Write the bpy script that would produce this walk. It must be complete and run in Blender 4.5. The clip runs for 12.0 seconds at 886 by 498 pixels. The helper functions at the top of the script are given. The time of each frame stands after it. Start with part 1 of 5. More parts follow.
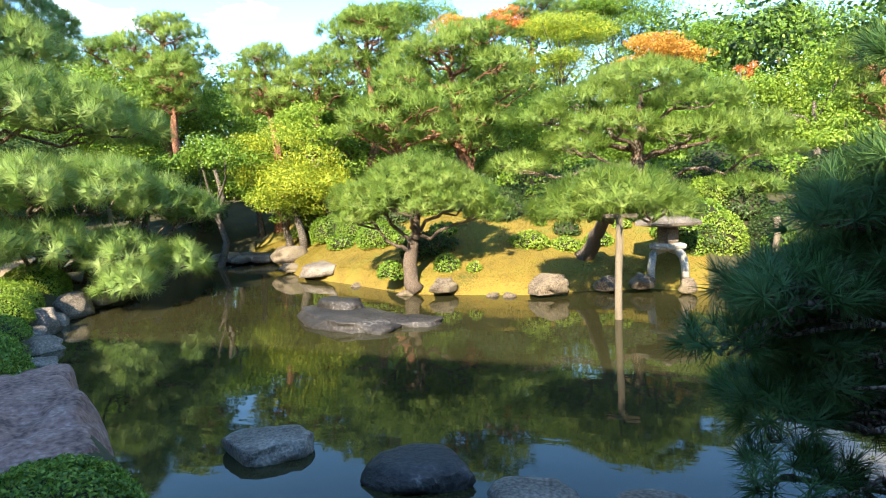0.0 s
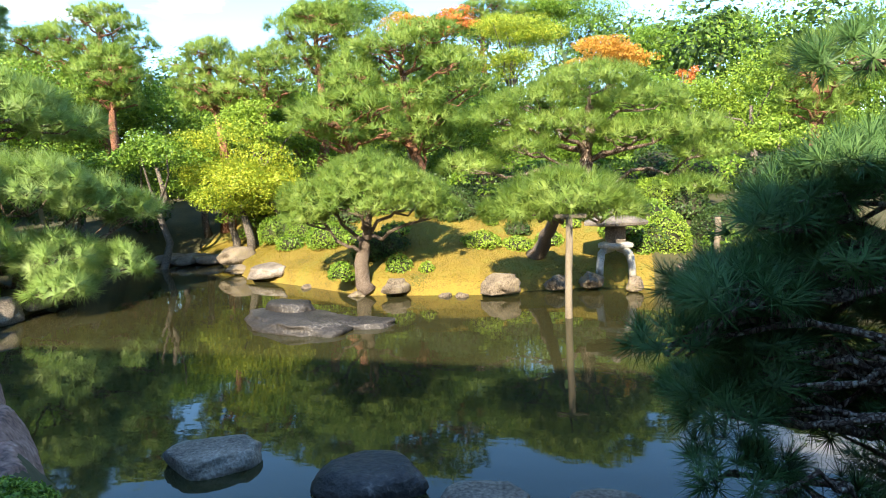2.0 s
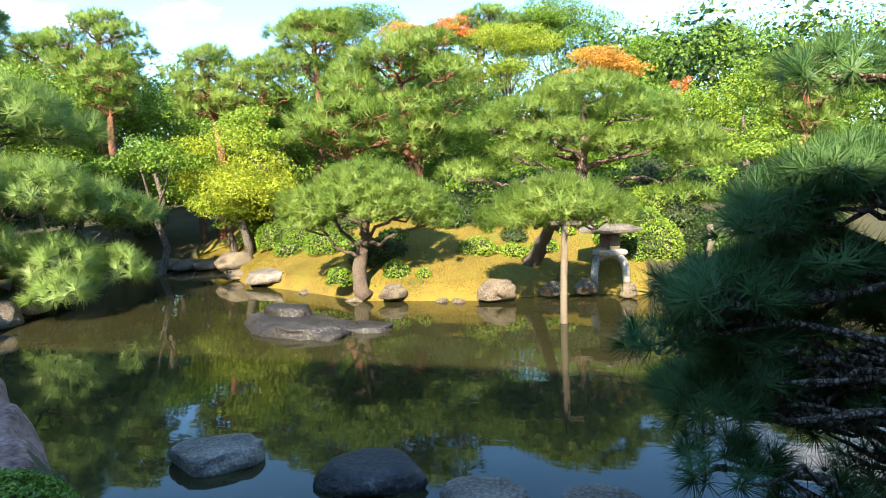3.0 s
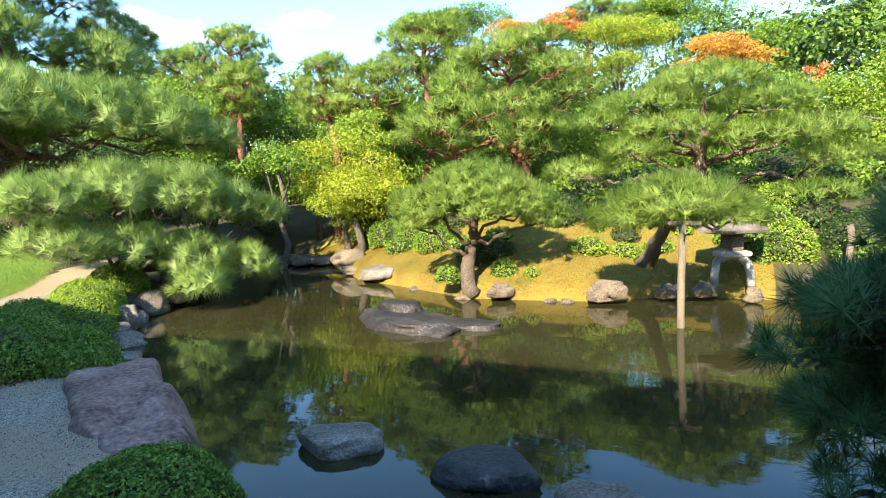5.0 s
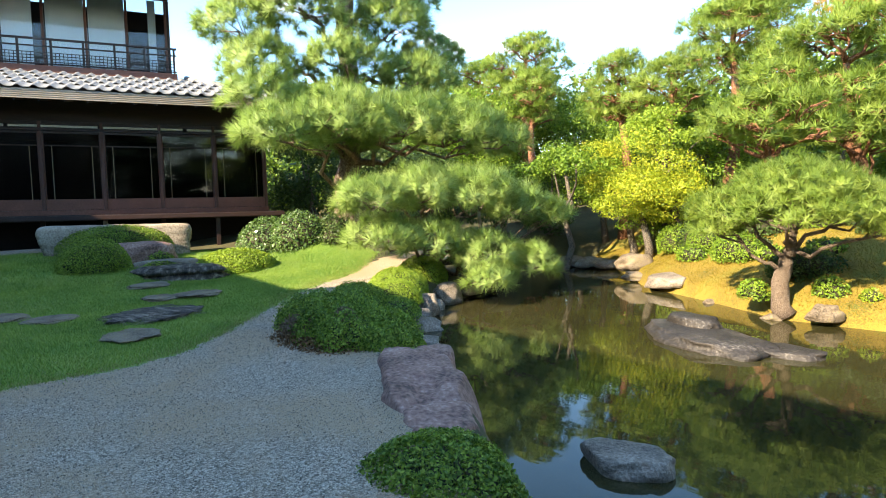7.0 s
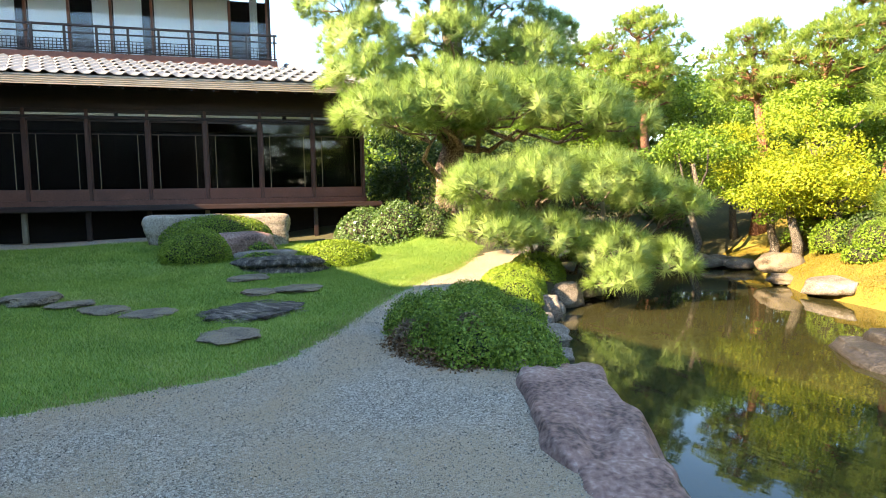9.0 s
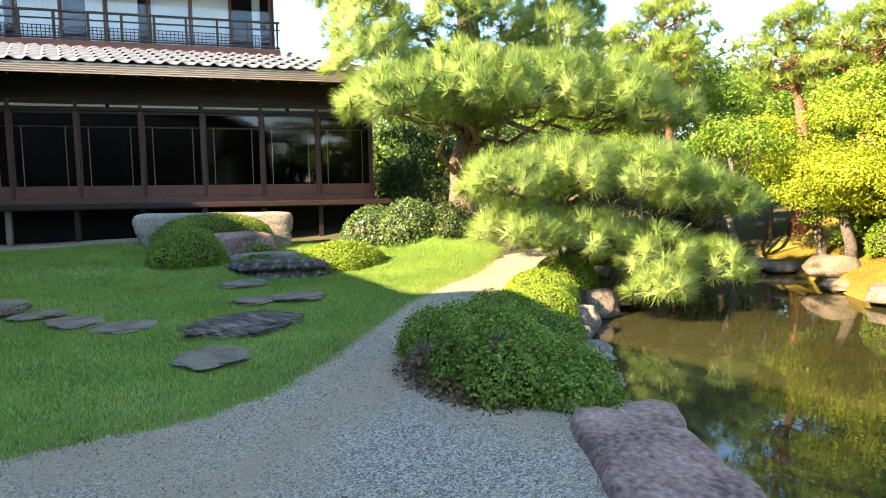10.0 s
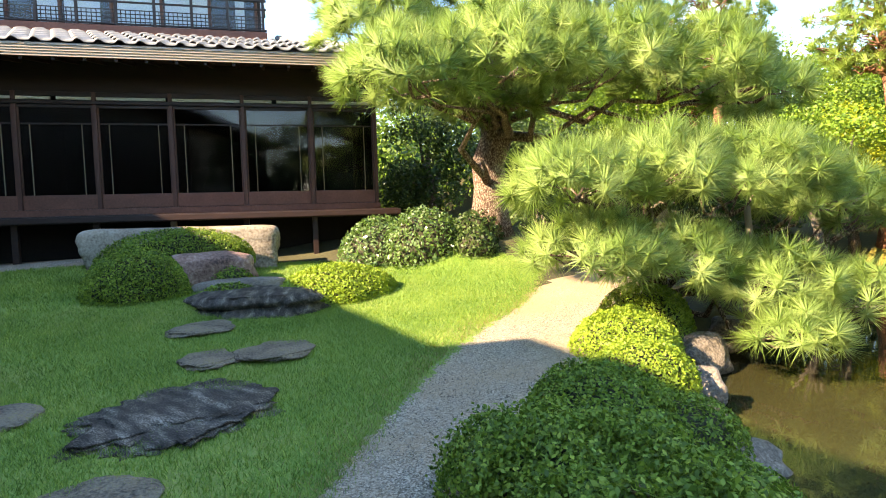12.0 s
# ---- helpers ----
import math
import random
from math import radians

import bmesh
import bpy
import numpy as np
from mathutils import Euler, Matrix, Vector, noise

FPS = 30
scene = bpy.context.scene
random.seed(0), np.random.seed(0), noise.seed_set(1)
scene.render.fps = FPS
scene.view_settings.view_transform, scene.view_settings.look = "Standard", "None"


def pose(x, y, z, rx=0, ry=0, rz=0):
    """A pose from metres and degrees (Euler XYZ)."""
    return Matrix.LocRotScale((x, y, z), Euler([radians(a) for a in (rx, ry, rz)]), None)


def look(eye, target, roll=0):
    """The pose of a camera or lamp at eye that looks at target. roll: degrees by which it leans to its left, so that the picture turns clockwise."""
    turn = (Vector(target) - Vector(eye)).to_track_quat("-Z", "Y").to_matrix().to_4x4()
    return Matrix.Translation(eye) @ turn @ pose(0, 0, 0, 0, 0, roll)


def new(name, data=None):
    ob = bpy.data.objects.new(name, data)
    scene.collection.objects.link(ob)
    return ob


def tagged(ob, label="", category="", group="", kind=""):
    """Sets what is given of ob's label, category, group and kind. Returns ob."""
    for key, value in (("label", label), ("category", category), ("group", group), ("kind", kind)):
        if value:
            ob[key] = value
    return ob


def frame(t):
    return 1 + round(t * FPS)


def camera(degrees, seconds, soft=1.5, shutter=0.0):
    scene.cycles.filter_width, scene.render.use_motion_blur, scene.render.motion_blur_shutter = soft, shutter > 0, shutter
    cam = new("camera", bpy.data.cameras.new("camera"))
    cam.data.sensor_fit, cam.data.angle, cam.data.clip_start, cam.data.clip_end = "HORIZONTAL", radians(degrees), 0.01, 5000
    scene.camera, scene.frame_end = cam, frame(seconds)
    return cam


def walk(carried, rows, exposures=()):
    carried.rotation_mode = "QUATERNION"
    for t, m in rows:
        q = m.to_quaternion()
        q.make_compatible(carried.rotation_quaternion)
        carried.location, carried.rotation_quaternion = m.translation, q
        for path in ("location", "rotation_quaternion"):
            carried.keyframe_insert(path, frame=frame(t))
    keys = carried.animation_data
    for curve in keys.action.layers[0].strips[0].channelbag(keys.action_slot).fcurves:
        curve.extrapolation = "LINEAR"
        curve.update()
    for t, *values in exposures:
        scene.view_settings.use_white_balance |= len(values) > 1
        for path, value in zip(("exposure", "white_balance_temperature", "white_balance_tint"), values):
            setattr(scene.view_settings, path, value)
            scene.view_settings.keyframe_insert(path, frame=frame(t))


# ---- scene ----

cam = camera(74.5, 12.0, soft=1.0)
ROWS = [
    (0.0, -0.074, 0.133, 1.34, 84.42, 2.42, 19.80),
    (0.5, -0.080, 0.190, 1.355, 83.77, 2.50, 17.84),
    (1.0, -0.070, 0.195, 1.355, 83.65, 2.46, 16.72),
    (1.5, -0.060, 0.165, 1.330, 84.21, 2.15, 15.85),
    (2.0, -0.080, 0.180, 1.360, 84.10, 2.30, 15.14),
    (2.5, -0.078, 0.120, 1.340, 84.67, 1.98, 14.59),
    (4.5, -0.100, -0.010, 1.378, 85.03, 1.92, 18.96),
    (5.0, -0.130, -0.025, 1.380, 84.96, 2.27, 24.83),
    (5.5, -0.175, -0.025, 1.376, 85.11, 2.50, 32.75),
    (6.0, -0.210, -0.015, 1.383, 85.47, 2.25, 40.46),
    (6.5, -0.250, 0.018, 1.386, 85.87, 1.65, 46.75),
    (7.0, -0.295, 0.040, 1.382, 85.99, 1.34, 52.00),
    (7.5, -0.385, 0.050, 1.376, 86.11, 1.08, 56.29),
    (9.5, -1.913, 0.420, 1.318, 85.41, 1.10, 60.65),
    (10.0, -2.380, 0.630, 1.306, 85.43, 1.08, 61.12),
    (10.5, -2.860, 0.830, 1.322, 85.62, 1.20, 61.53),
    (11.0, -3.400, 1.030, 1.336, 85.98, 1.27, 61.92),
    (11.5, -4.005, 1.235, 1.340, 86.13, 1.34, 61.71),
    (12.0, -4.590, 1.459, 1.348, 86.17, 1.60, 61.28),
]
walk(cam, [(t, pose(x, y, z, rx, ry, rz)) for t, x, y, z, rx, ry, rz in ROWS], [(0.0, 2.24, 7150, 10), (4.5, 2.18, 7150, 9), (7.5, 2.5, 8500, 13), (9.5, 2.88, 9300, 18), (12.0, 2.74, 9200, 18)])

# ---- sky, sun, exposure ----
SUN_EL, SUN_AZ = 34.0, 176.0          # degrees; azimuth clockwise from +y
world = bpy.data.worlds.new("sky")
scene.world = world
world.use_nodes = True
wn, wl = world.node_tree.nodes, world.node_tree.links
wn.clear()
w_out = wn.new("ShaderNodeOutputWorld")
w_bg = wn.new("ShaderNodeBackground")
w_bg.inputs["Strength"].default_value = 0.15
w_sky = wn.new("ShaderNodeTexSky")
w_sky.sky_type, w_sky.sun_disc = "NISHITA", False
w_sky.sun_elevation, w_sky.sun_rotation = radians(SUN_EL), radians(SUN_AZ)
w_sky.air_density, w_sky.dust_density, w_sky.ozone_density = 1.0, 0.05, 2.5
w_hue = wn.new("ShaderNodeHueSaturation")
w_hue.inputs["Saturation"].default_value, w_hue.inputs["Value"].default_value = 1.22, 0.97
w_co = wn.new("ShaderNodeTexCoord")
w_map = wn.new("ShaderNodeMapping")
w_map.inputs["Scale"].default_value = (1.6, 1.6, 5.0)
w_map.inputs["Location"].default_value = (0.35, 0.1, 0.0)
w_noise = wn.new("ShaderNodeTexNoise")
w_noise.inputs["Scale"].default_value, w_noise.inputs["Detail"].default_value, w_noise.inputs["Roughness"].default_value = 1.7, 6.0, 0.55
w_ramp = wn.new("ShaderNodeValToRGB")
w_ramp.color_ramp.elements[0].position, w_ramp.color_ramp.elements[1].position = 0.60, 0.78
w_mix = wn.new("ShaderNodeMix")
w_mix.data_type = "RGBA"
w_mix.inputs[7].default_value = (8.4, 8.2, 7.9, 1)
wl.new(w_co.outputs["Generated"], w_map.inputs["Vector"])
wl.new(w_map.outputs["Vector"], w_noise.inputs["Vector"])
wl.new(w_noise.outputs["Fac"], w_ramp.inputs["Fac"])
wl.new(w_ramp.outputs["Color"], w_mix.inputs[0])
wl.new(w_sky.outputs["Color"], w_hue.inputs["Color"])
wl.new(w_hue.outputs["Color"], w_mix.inputs[6])
wl.new(w_mix.outputs[2], w_bg.inputs["Color"])
wl.new(w_bg.outputs["Background"], w_out.inputs["Surface"])
sun = new("sun", bpy.data.lights.new("sun", "SUN"))
sun.data.energy, sun.data.angle, sun.data.color = 3.6, radians(0.53), (1.0, 0.93, 0.79)
_a, _e = radians(SUN_AZ), radians(SUN_EL)
sun.matrix_world = look((0, 0, 30), Vector((0, 0, 30)) - Vector((math.sin(_a) * math.cos(_e), math.cos(_a) * math.cos(_e), math.sin(_e))))

# ---- materials ----
def shader(name, rough=0.8, metal=0.0, spec=0.5):
    m = bpy.data.materials.new(name)
    m.use_nodes = True
    b = m.node_tree.nodes["Principled BSDF"]
    b.inputs["Roughness"].default_value, b.inputs["Metallic"].default_value = rough, metal
    b.inputs["Specular IOR Level"].default_value = spec
    return m, m.node_tree.nodes, m.node_tree.links, b


def ramp_of(nodes, stops):
    r = nodes.new("ShaderNodeValToRGB")
    e = r.color_ramp.elements
    while len(e) < len(stops):
        e.new(0.5)
    for k, (p, c) in enumerate(stops):
        e[k].position, e[k].color = p, (*c, 1)
    return r


def noisy(name, stops, scale, rough=0.85, bump=0.3, fine=None, spec=0.4, stretch=(1, 1, 1), detail=7.0, dist=0.02):
    """A surface of colour stops over two noises, a broad one and a fine one, with relief from both."""
    m, n, l, b = shader(name, rough, 0.0, spec)
    co, mp = n.new("ShaderNodeTexCoord"), n.new("ShaderNodeMapping")
    mp.inputs["Scale"].default_value = stretch
    l.new(co.outputs["Object"], mp.inputs["Vector"])
    big, small = n.new("ShaderNodeTexNoise"), n.new("ShaderNodeTexNoise")
    big.inputs["Scale"].default_value, big.inputs["Detail"].default_value = scale, detail
    small.inputs["Scale"].default_value, small.inputs["Detail"].default_value = fine or scale * 14, 4.0
    mix = n.new("ShaderNodeMath")
    mix.operation = "MULTIPLY_ADD"
    mix.inputs[1].default_value = 0.5
    half = n.new("ShaderNodeMath")
    half.operation = "MULTIPLY"
    half.inputs[1].default_value = 0.5
    for t in (big, small):
        l.new(mp.outputs["Vector"], t.inputs["Vector"])
    l.new(small.outputs["Fac"], half.inputs[0])
    l.new(big.outputs["Fac"], mix.inputs[0])
    l.new(half.outputs[0], mix.inputs[2])
    r = ramp_of(n, stops)
    l.new(mix.outputs[0], r.inputs["Fac"])
    l.new(r.outputs["Color"], b.inputs["Base Color"])
    bp = n.new("ShaderNodeBump")
    bp.inputs["Strength"].default_value, bp.inputs["Distance"].default_value = bump, dist
    l.new(mix.outputs[0], bp.inputs["Height"])
    l.new(bp.outputs["Normal"], b.inputs["Normal"])
    return m


def leafy(name, dark, mid, light, rough=0.5, through_=0.35, patch=0.6, spec=0.35, tufted=False):
    """Leaves and needles: colour varies leaf by leaf (or tuft by tuft) and in broad patches, and light shines through."""
    m, n, l, b = shader(name, rough, 0.0, spec)
    geo, co, nz = n.new("ShaderNodeNewGeometry"), n.new("ShaderNodeTexCoord"), n.new("ShaderNodeTexNoise")
    nz.inputs["Scale"].default_value, nz.inputs["Detail"].default_value = patch, 3.0
    l.new(co.outputs["Object"], nz.inputs["Vector"])
    a = n.new("ShaderNodeMath")
    a.operation, a.inputs[1].default_value = "MULTIPLY_ADD", 0.55
    h = n.new("ShaderNodeMath")
    h.operation, h.inputs[1].default_value = "MULTIPLY", 0.5
    if tufted:
        at, both = n.new("ShaderNodeAttribute"), n.new("ShaderNodeMath")
        at.attribute_name = "tuft_tone"
        both.operation, both.inputs[1].default_value = "MULTIPLY_ADD", 0.35
        part_ = n.new("ShaderNodeMath")
        part_.operation, part_.inputs[1].default_value = "MULTIPLY", 0.65
        l.new(at.outputs["Fac"], part_.inputs[0])
        l.new(geo.outputs["Random Per Island"], both.inputs[0])
        l.new(part_.outputs[0], both.inputs[2])
        l.new(both.outputs[0], h.inputs[0])
    else:
        l.new(geo.outputs["Random Per Island"], h.inputs[0])
    l.new(nz.outputs["Fac"], a.inputs[0])
    l.new(h.outputs[0], a.inputs[2])
    r = ramp_of(n, [(0.22, dark), (0.5, mid), (0.82, light)])
    l.new(a.outputs[0], r.inputs["Fac"])
    l.new(r.outputs["Color"], b.inputs["Base Color"])
    tr, mx = n.new("ShaderNodeBsdfTranslucent"), n.new("ShaderNodeMixShader")
    mx.inputs[0].default_value = through_
    l.new(r.outputs["Color"], tr.inputs["Color"])
    l.new(b.outputs[0], mx.inputs[1])
    l.new(tr.outputs[0], mx.inputs[2])
    l.new(mx.outputs[0], n["Material Output"].inputs["Surface"])
    return m


def bark_of(name, deep, mid, light, size):
    m, n, l, b = shader(name, 0.9, 0.0, 0.2)
    co, mp = n.new("ShaderNodeTexCoord"), n.new("ShaderNodeMapping")
    mp.inputs["Scale"].default_value = (size, size, size * 0.42)
    vo, nz = n.new("ShaderNodeTexVoronoi"), n.new("ShaderNodeTexNoise")
    vo.feature = "DISTANCE_TO_EDGE"
    nz.inputs["Scale"].default_value, nz.inputs["Detail"].default_value = 3.0, 6.0
    l.new(co.outputs["Object"], mp.inputs["Vector"])
    wob = n.new("ShaderNodeVectorMath")
    wob.operation = "MULTIPLY_ADD"
    wob.inputs[1].default_value = (0.5, 0.5, 0.5)
    l.new(mp.outputs["Vector"], nz.inputs["Vector"])
    l.new(nz.outputs["Color"], wob.inputs[0])
    l.new(mp.outputs["Vector"], wob.inputs[2])
    l.new(wob.outputs[0], vo.inputs["Vector"])
    r = ramp_of(n, [(0.0, deep), (0.06, deep), (0.16, mid), (0.5, light)])
    l.new(vo.outputs["Distance"], r.inputs["Fac"])
    mx = n.new("ShaderNodeMix")
    mx.data_type, mx.blend_type = "RGBA", "OVERLAY"
    mx.inputs[0].default_value = 0.6
    l.new(r.outputs["Color"], mx.inputs[6])
    l.new(nz.outputs["Fac"], mx.inputs[7])
    l.new(mx.outputs[2], b.inputs["Base Color"])
    bp = n.new("ShaderNodeBump")
    bp.inputs["Strength"].default_value, bp.inputs["Distance"].default_value = 0.9, 0.03
    l.new(vo.outputs["Distance"], bp.inputs["Height"])
    l.new(bp.outputs["Normal"], b.inputs["Normal"])
    return m


M_SOIL = noisy("soil", [(0.3, (0.03, 0.028, 0.012)), (0.55, (0.06, 0.055, 0.022)), (0.75, (0.10, 0.08, 0.035))], 1.3, 0.95, 0.5)
M_MOSS = noisy("moss", [(0.36, (0.07, 0.085, 0.015)), (0.44, (0.16, 0.105, 0.02)), (0.52, (0.23, 0.155, 0.025)), (0.59, (0.16, 0.15, 0.025)), (0.68, (0.095, 0.13, 0.022))], 1.6, 0.95, 0.6, fine=40)
M_LAWN = noisy("lawn", [(0.3, (0.07, 0.15, 0.022)), (0.5, (0.13, 0.23, 0.04)), (0.68, (0.28, 0.27, 0.09))], 0.9, 0.95, 0.5, fine=60)
M_BED = noisy("pond_bed", [(0.3, (0.06, 0.05, 0.025)), (0.7, (0.13, 0.11, 0.05))], 1.0)
M_WOOD_DARK = noisy("dark_stained_wood", [(0.3, (0.014, 0.007, 0.005)), (0.55, (0.032, 0.014, 0.010)), (0.8, (0.06, 0.027, 0.018))], 3.0, 0.5, 0.15, stretch=(1, 1, 6))
M_WOOD_RED = noisy("red_brown_wood", [(0.3, (0.09, 0.032, 0.02)), (0.55, (0.16, 0.058, 0.036)), (0.8, (0.25, 0.10, 0.065))], 2.0, 0.55, 0.15, stretch=(1, 6, 1))
M_WOOD_POST = noisy("red_stained_posts", [(0.3, (0.05, 0.018, 0.012)), (0.55, (0.095, 0.034, 0.022)), (0.8, (0.15, 0.058, 0.038))], 2.0, 0.5, 0.15, stretch=(6, 6, 1))
M_WOOD_GREY = noisy("weathered_wood", [(0.3, (0.10, 0.075, 0.05)), (0.55, (0.22, 0.175, 0.12)), (0.8, (0.34, 0.28, 0.2))], 3.0, 0.85, 0.4, stretch=(6, 6, 1))
M_FASCIA = noisy("eave_boards", [(0.3, (0.30, 0.22, 0.165)), (0.55, (0.45, 0.35, 0.27)), (0.8, (0.55, 0.45, 0.36))], 2.0, 0.7, 0.2, stretch=(1, 1, 30))
M_TILE = noisy("grey_roof_tile", [(0.3, (0.14, 0.143, 0.15)), (0.55, (0.26, 0.263, 0.27)), (0.8, (0.38, 0.38, 0.385))], 2.0, 0.45, 0.2, spec=0.5)
M_PLASTER = noisy("pale_plaster", [(0.3, (0.5, 0.46, 0.38)), (0.7, (0.66, 0.62, 0.53))], 1.5, 0.9, 0.1)
# Near-black stands in for the unlit rooms; shade is put into the colour.
M_INSIDE_SHADE = noisy("shade_black_interior", [(0.3, (0.005, 0.004, 0.003)), (0.7, (0.012, 0.009, 0.006))], 1.0, 0.9, 0.1)
# White curtains, tinted blue to stand in for sky mirrored in the panes.
M_CURTAIN = noisy("white_curtain_sky_tint", [(0.3, (0.72, 0.75, 0.8)), (0.7, (0.86, 0.88, 0.92))], 3.0, 0.9, 0.3, stretch=(6, 6, 0.3))
M_ROCK = noisy("grey_rock", [(0.34, (0.05, 0.04, 0.03)), (0.48, (0.15, 0.122, 0.095)), (0.57, (0.23, 0.19, 0.15)), (0.68, (0.36, 0.31, 0.25))], 3.4, 0.85, 0.55, dist=0.05)
M_ROCK_MOSS = noisy("mossy_rock", [(0.36, (0.05, 0.038, 0.026)), (0.47, (0.15, 0.115, 0.08)), (0.56, (0.22, 0.175, 0.125)), (0.64, (0.21, 0.17, 0.07)), (0.72, (0.36, 0.31, 0.24))], 3.0, 0.9, 1.0, dist=0.05)
M_ROCK_DARK = noisy("dark_wet_rock", [(0.34, (0.010, 0.009, 0.008)), (0.5, (0.028, 0.024, 0.021)), (0.6, (0.05, 0.043, 0.038)), (0.7, (0.17, 0.155, 0.135))], 2.6, 0.6, 0.8, fine=30, dist=0.04)
M_ROCK_RED = noisy("red_brown_rock", [(0.36, (0.07, 0.036, 0.028)), (0.46, (0.2, 0.105, 0.08)), (0.55, (0.29, 0.165, 0.13)), (0.66, (0.42, 0.29, 0.23))], 2.6, 0.8, 0.7, fine=26, dist=0.03)
M_STONE = noisy("pale_cut_stone", [(0.36, (0.10, 0.075, 0.055)), (0.5, (0.26, 0.21, 0.16)), (0.66, (0.40, 0.34, 0.27))], 2.0, 0.85, 0.5, dist=0.03)
# Paler stone for the lantern's legs and platform than for its upper parts.
M_PALE_STONE = noisy("pale_leg_stone", [(0.36, (0.2, 0.18, 0.14)), (0.5, (0.42, 0.39, 0.33)), (0.66, (0.6, 0.57, 0.5))], 5.0, 0.9, 0.6, dist=0.02)
M_LEDGE = noisy("layered_ledge_rock", [(0.42, (0.03, 0.023, 0.018)), (0.50, (0.085, 0.068, 0.054)), (0.56, (0.17, 0.14, 0.112)), (0.64, (0.45, 0.39, 0.32))], 3.2, 0.75, 1.0, stretch=(1.0, 3.5, 3.0), dist=0.06)
M_BARK = bark_of("plated_pine_bark", (0.08, 0.045, 0.032), (0.27, 0.195, 0.145), (0.50, 0.42, 0.34), 6.5)
M_BARK_SMALL = bark_of("grey_pine_bark", (0.13, 0.09, 0.065), (0.27, 0.205, 0.155), (0.38, 0.31, 0.25), 18.0)
M_BARK_RED = bark_of("red_pine_bark", (0.14, 0.06, 0.035), (0.33, 0.15, 0.09), (0.46, 0.25, 0.16), 7.0)
M_BARK_GREY = bark_of("grey_bark", (0.06, 0.05, 0.04), (0.2, 0.165, 0.13), (0.34, 0.29, 0.24), 10.0)
M_NEEDLE = leafy("pine_needles", (0.085, 0.165, 0.037), (0.215, 0.335, 0.078), (0.42, 0.53, 0.19), through_=0.45, tufted=True)
M_NEEDLE_FAR = leafy("far_pine_needles", (0.085, 0.165, 0.028), (0.205, 0.31, 0.052), (0.37, 0.455, 0.11), through_=0.45, tufted=True)
# Darker needles for the pine in shade; shade is put into the colour too.
M_NEEDLE_SHADE = leafy("shade_coloured_needles", (0.035, 0.085, 0.025), (0.08, 0.175, 0.045), (0.17, 0.29, 0.085), tufted=True)
M_AZALEA = leafy("azalea_leaves", (0.05, 0.1, 0.012), (0.135, 0.235, 0.027), (0.31, 0.42, 0.058), patch=1.2)
M_BOX = leafy("bright_clipped_leaves", (0.11, 0.19, 0.02), (0.22, 0.33, 0.035), (0.35, 0.46, 0.06), patch=1.0)
M_CAMELLIA = leafy("glossy_grey_green_leaves", (0.04, 0.09, 0.025), (0.09, 0.17, 0.034), (0.22, 0.32, 0.15), rough=0.25, spec=0.6)
M_GREEN = leafy("broad_green_leaves", (0.055, 0.12, 0.012), (0.14, 0.25, 0.025), (0.28, 0.40, 0.05))
# Darker copy of the broad green leaves; shade is put into its colour.
M_GREEN_DARK = leafy("shade_coloured_leaves", (0.02, 0.045, 0.012), (0.05, 0.095, 0.022), (0.10, 0.16, 0.04))
M_YELLOW = leafy("yellow_green_maple_leaves", (0.12, 0.21, 0.02), (0.29, 0.37, 0.03), (0.52, 0.5, 0.05))
M_ORANGE = leafy("orange_maple_leaves", (0.36, 0.2, 0.03), (0.6, 0.26, 0.04), (0.7, 0.42, 0.07))
M_RED = leafy("red_maple_leaves", (0.45, 0.1, 0.03), (0.66, 0.18, 0.05), (0.7, 0.32, 0.06))
M_GRASS = leafy("grass_blades", (0.065, 0.145, 0.02), (0.155, 0.285, 0.042), (0.33, 0.42, 0.09), patch=1.6)
M_DRYGRASS = leafy("dry_grass", (0.2, 0.16, 0.06), (0.3, 0.25, 0.1), (0.4, 0.34, 0.16))
# Twig colour darkened to hold the shade inside the bushes.
M_TWIG_SHADE = noisy("twigs", [(0.3, (0.018, 0.02, 0.008)), (0.7, (0.045, 0.04, 0.018))], 4.0, 0.9, 0.3)
M_DRY = noisy("dry_twigs", [(0.3, (0.1, 0.062, 0.036)), (0.7, (0.26, 0.18, 0.11))], 6.0, 0.9, 0.2)
M_LITTER = noisy("brown_leaf_litter", [(0.36, (0.05, 0.026, 0.014)), (0.5, (0.13, 0.065, 0.03)), (0.64, (0.24, 0.15, 0.075))], 3.0, 0.95, 0.7, fine=50)


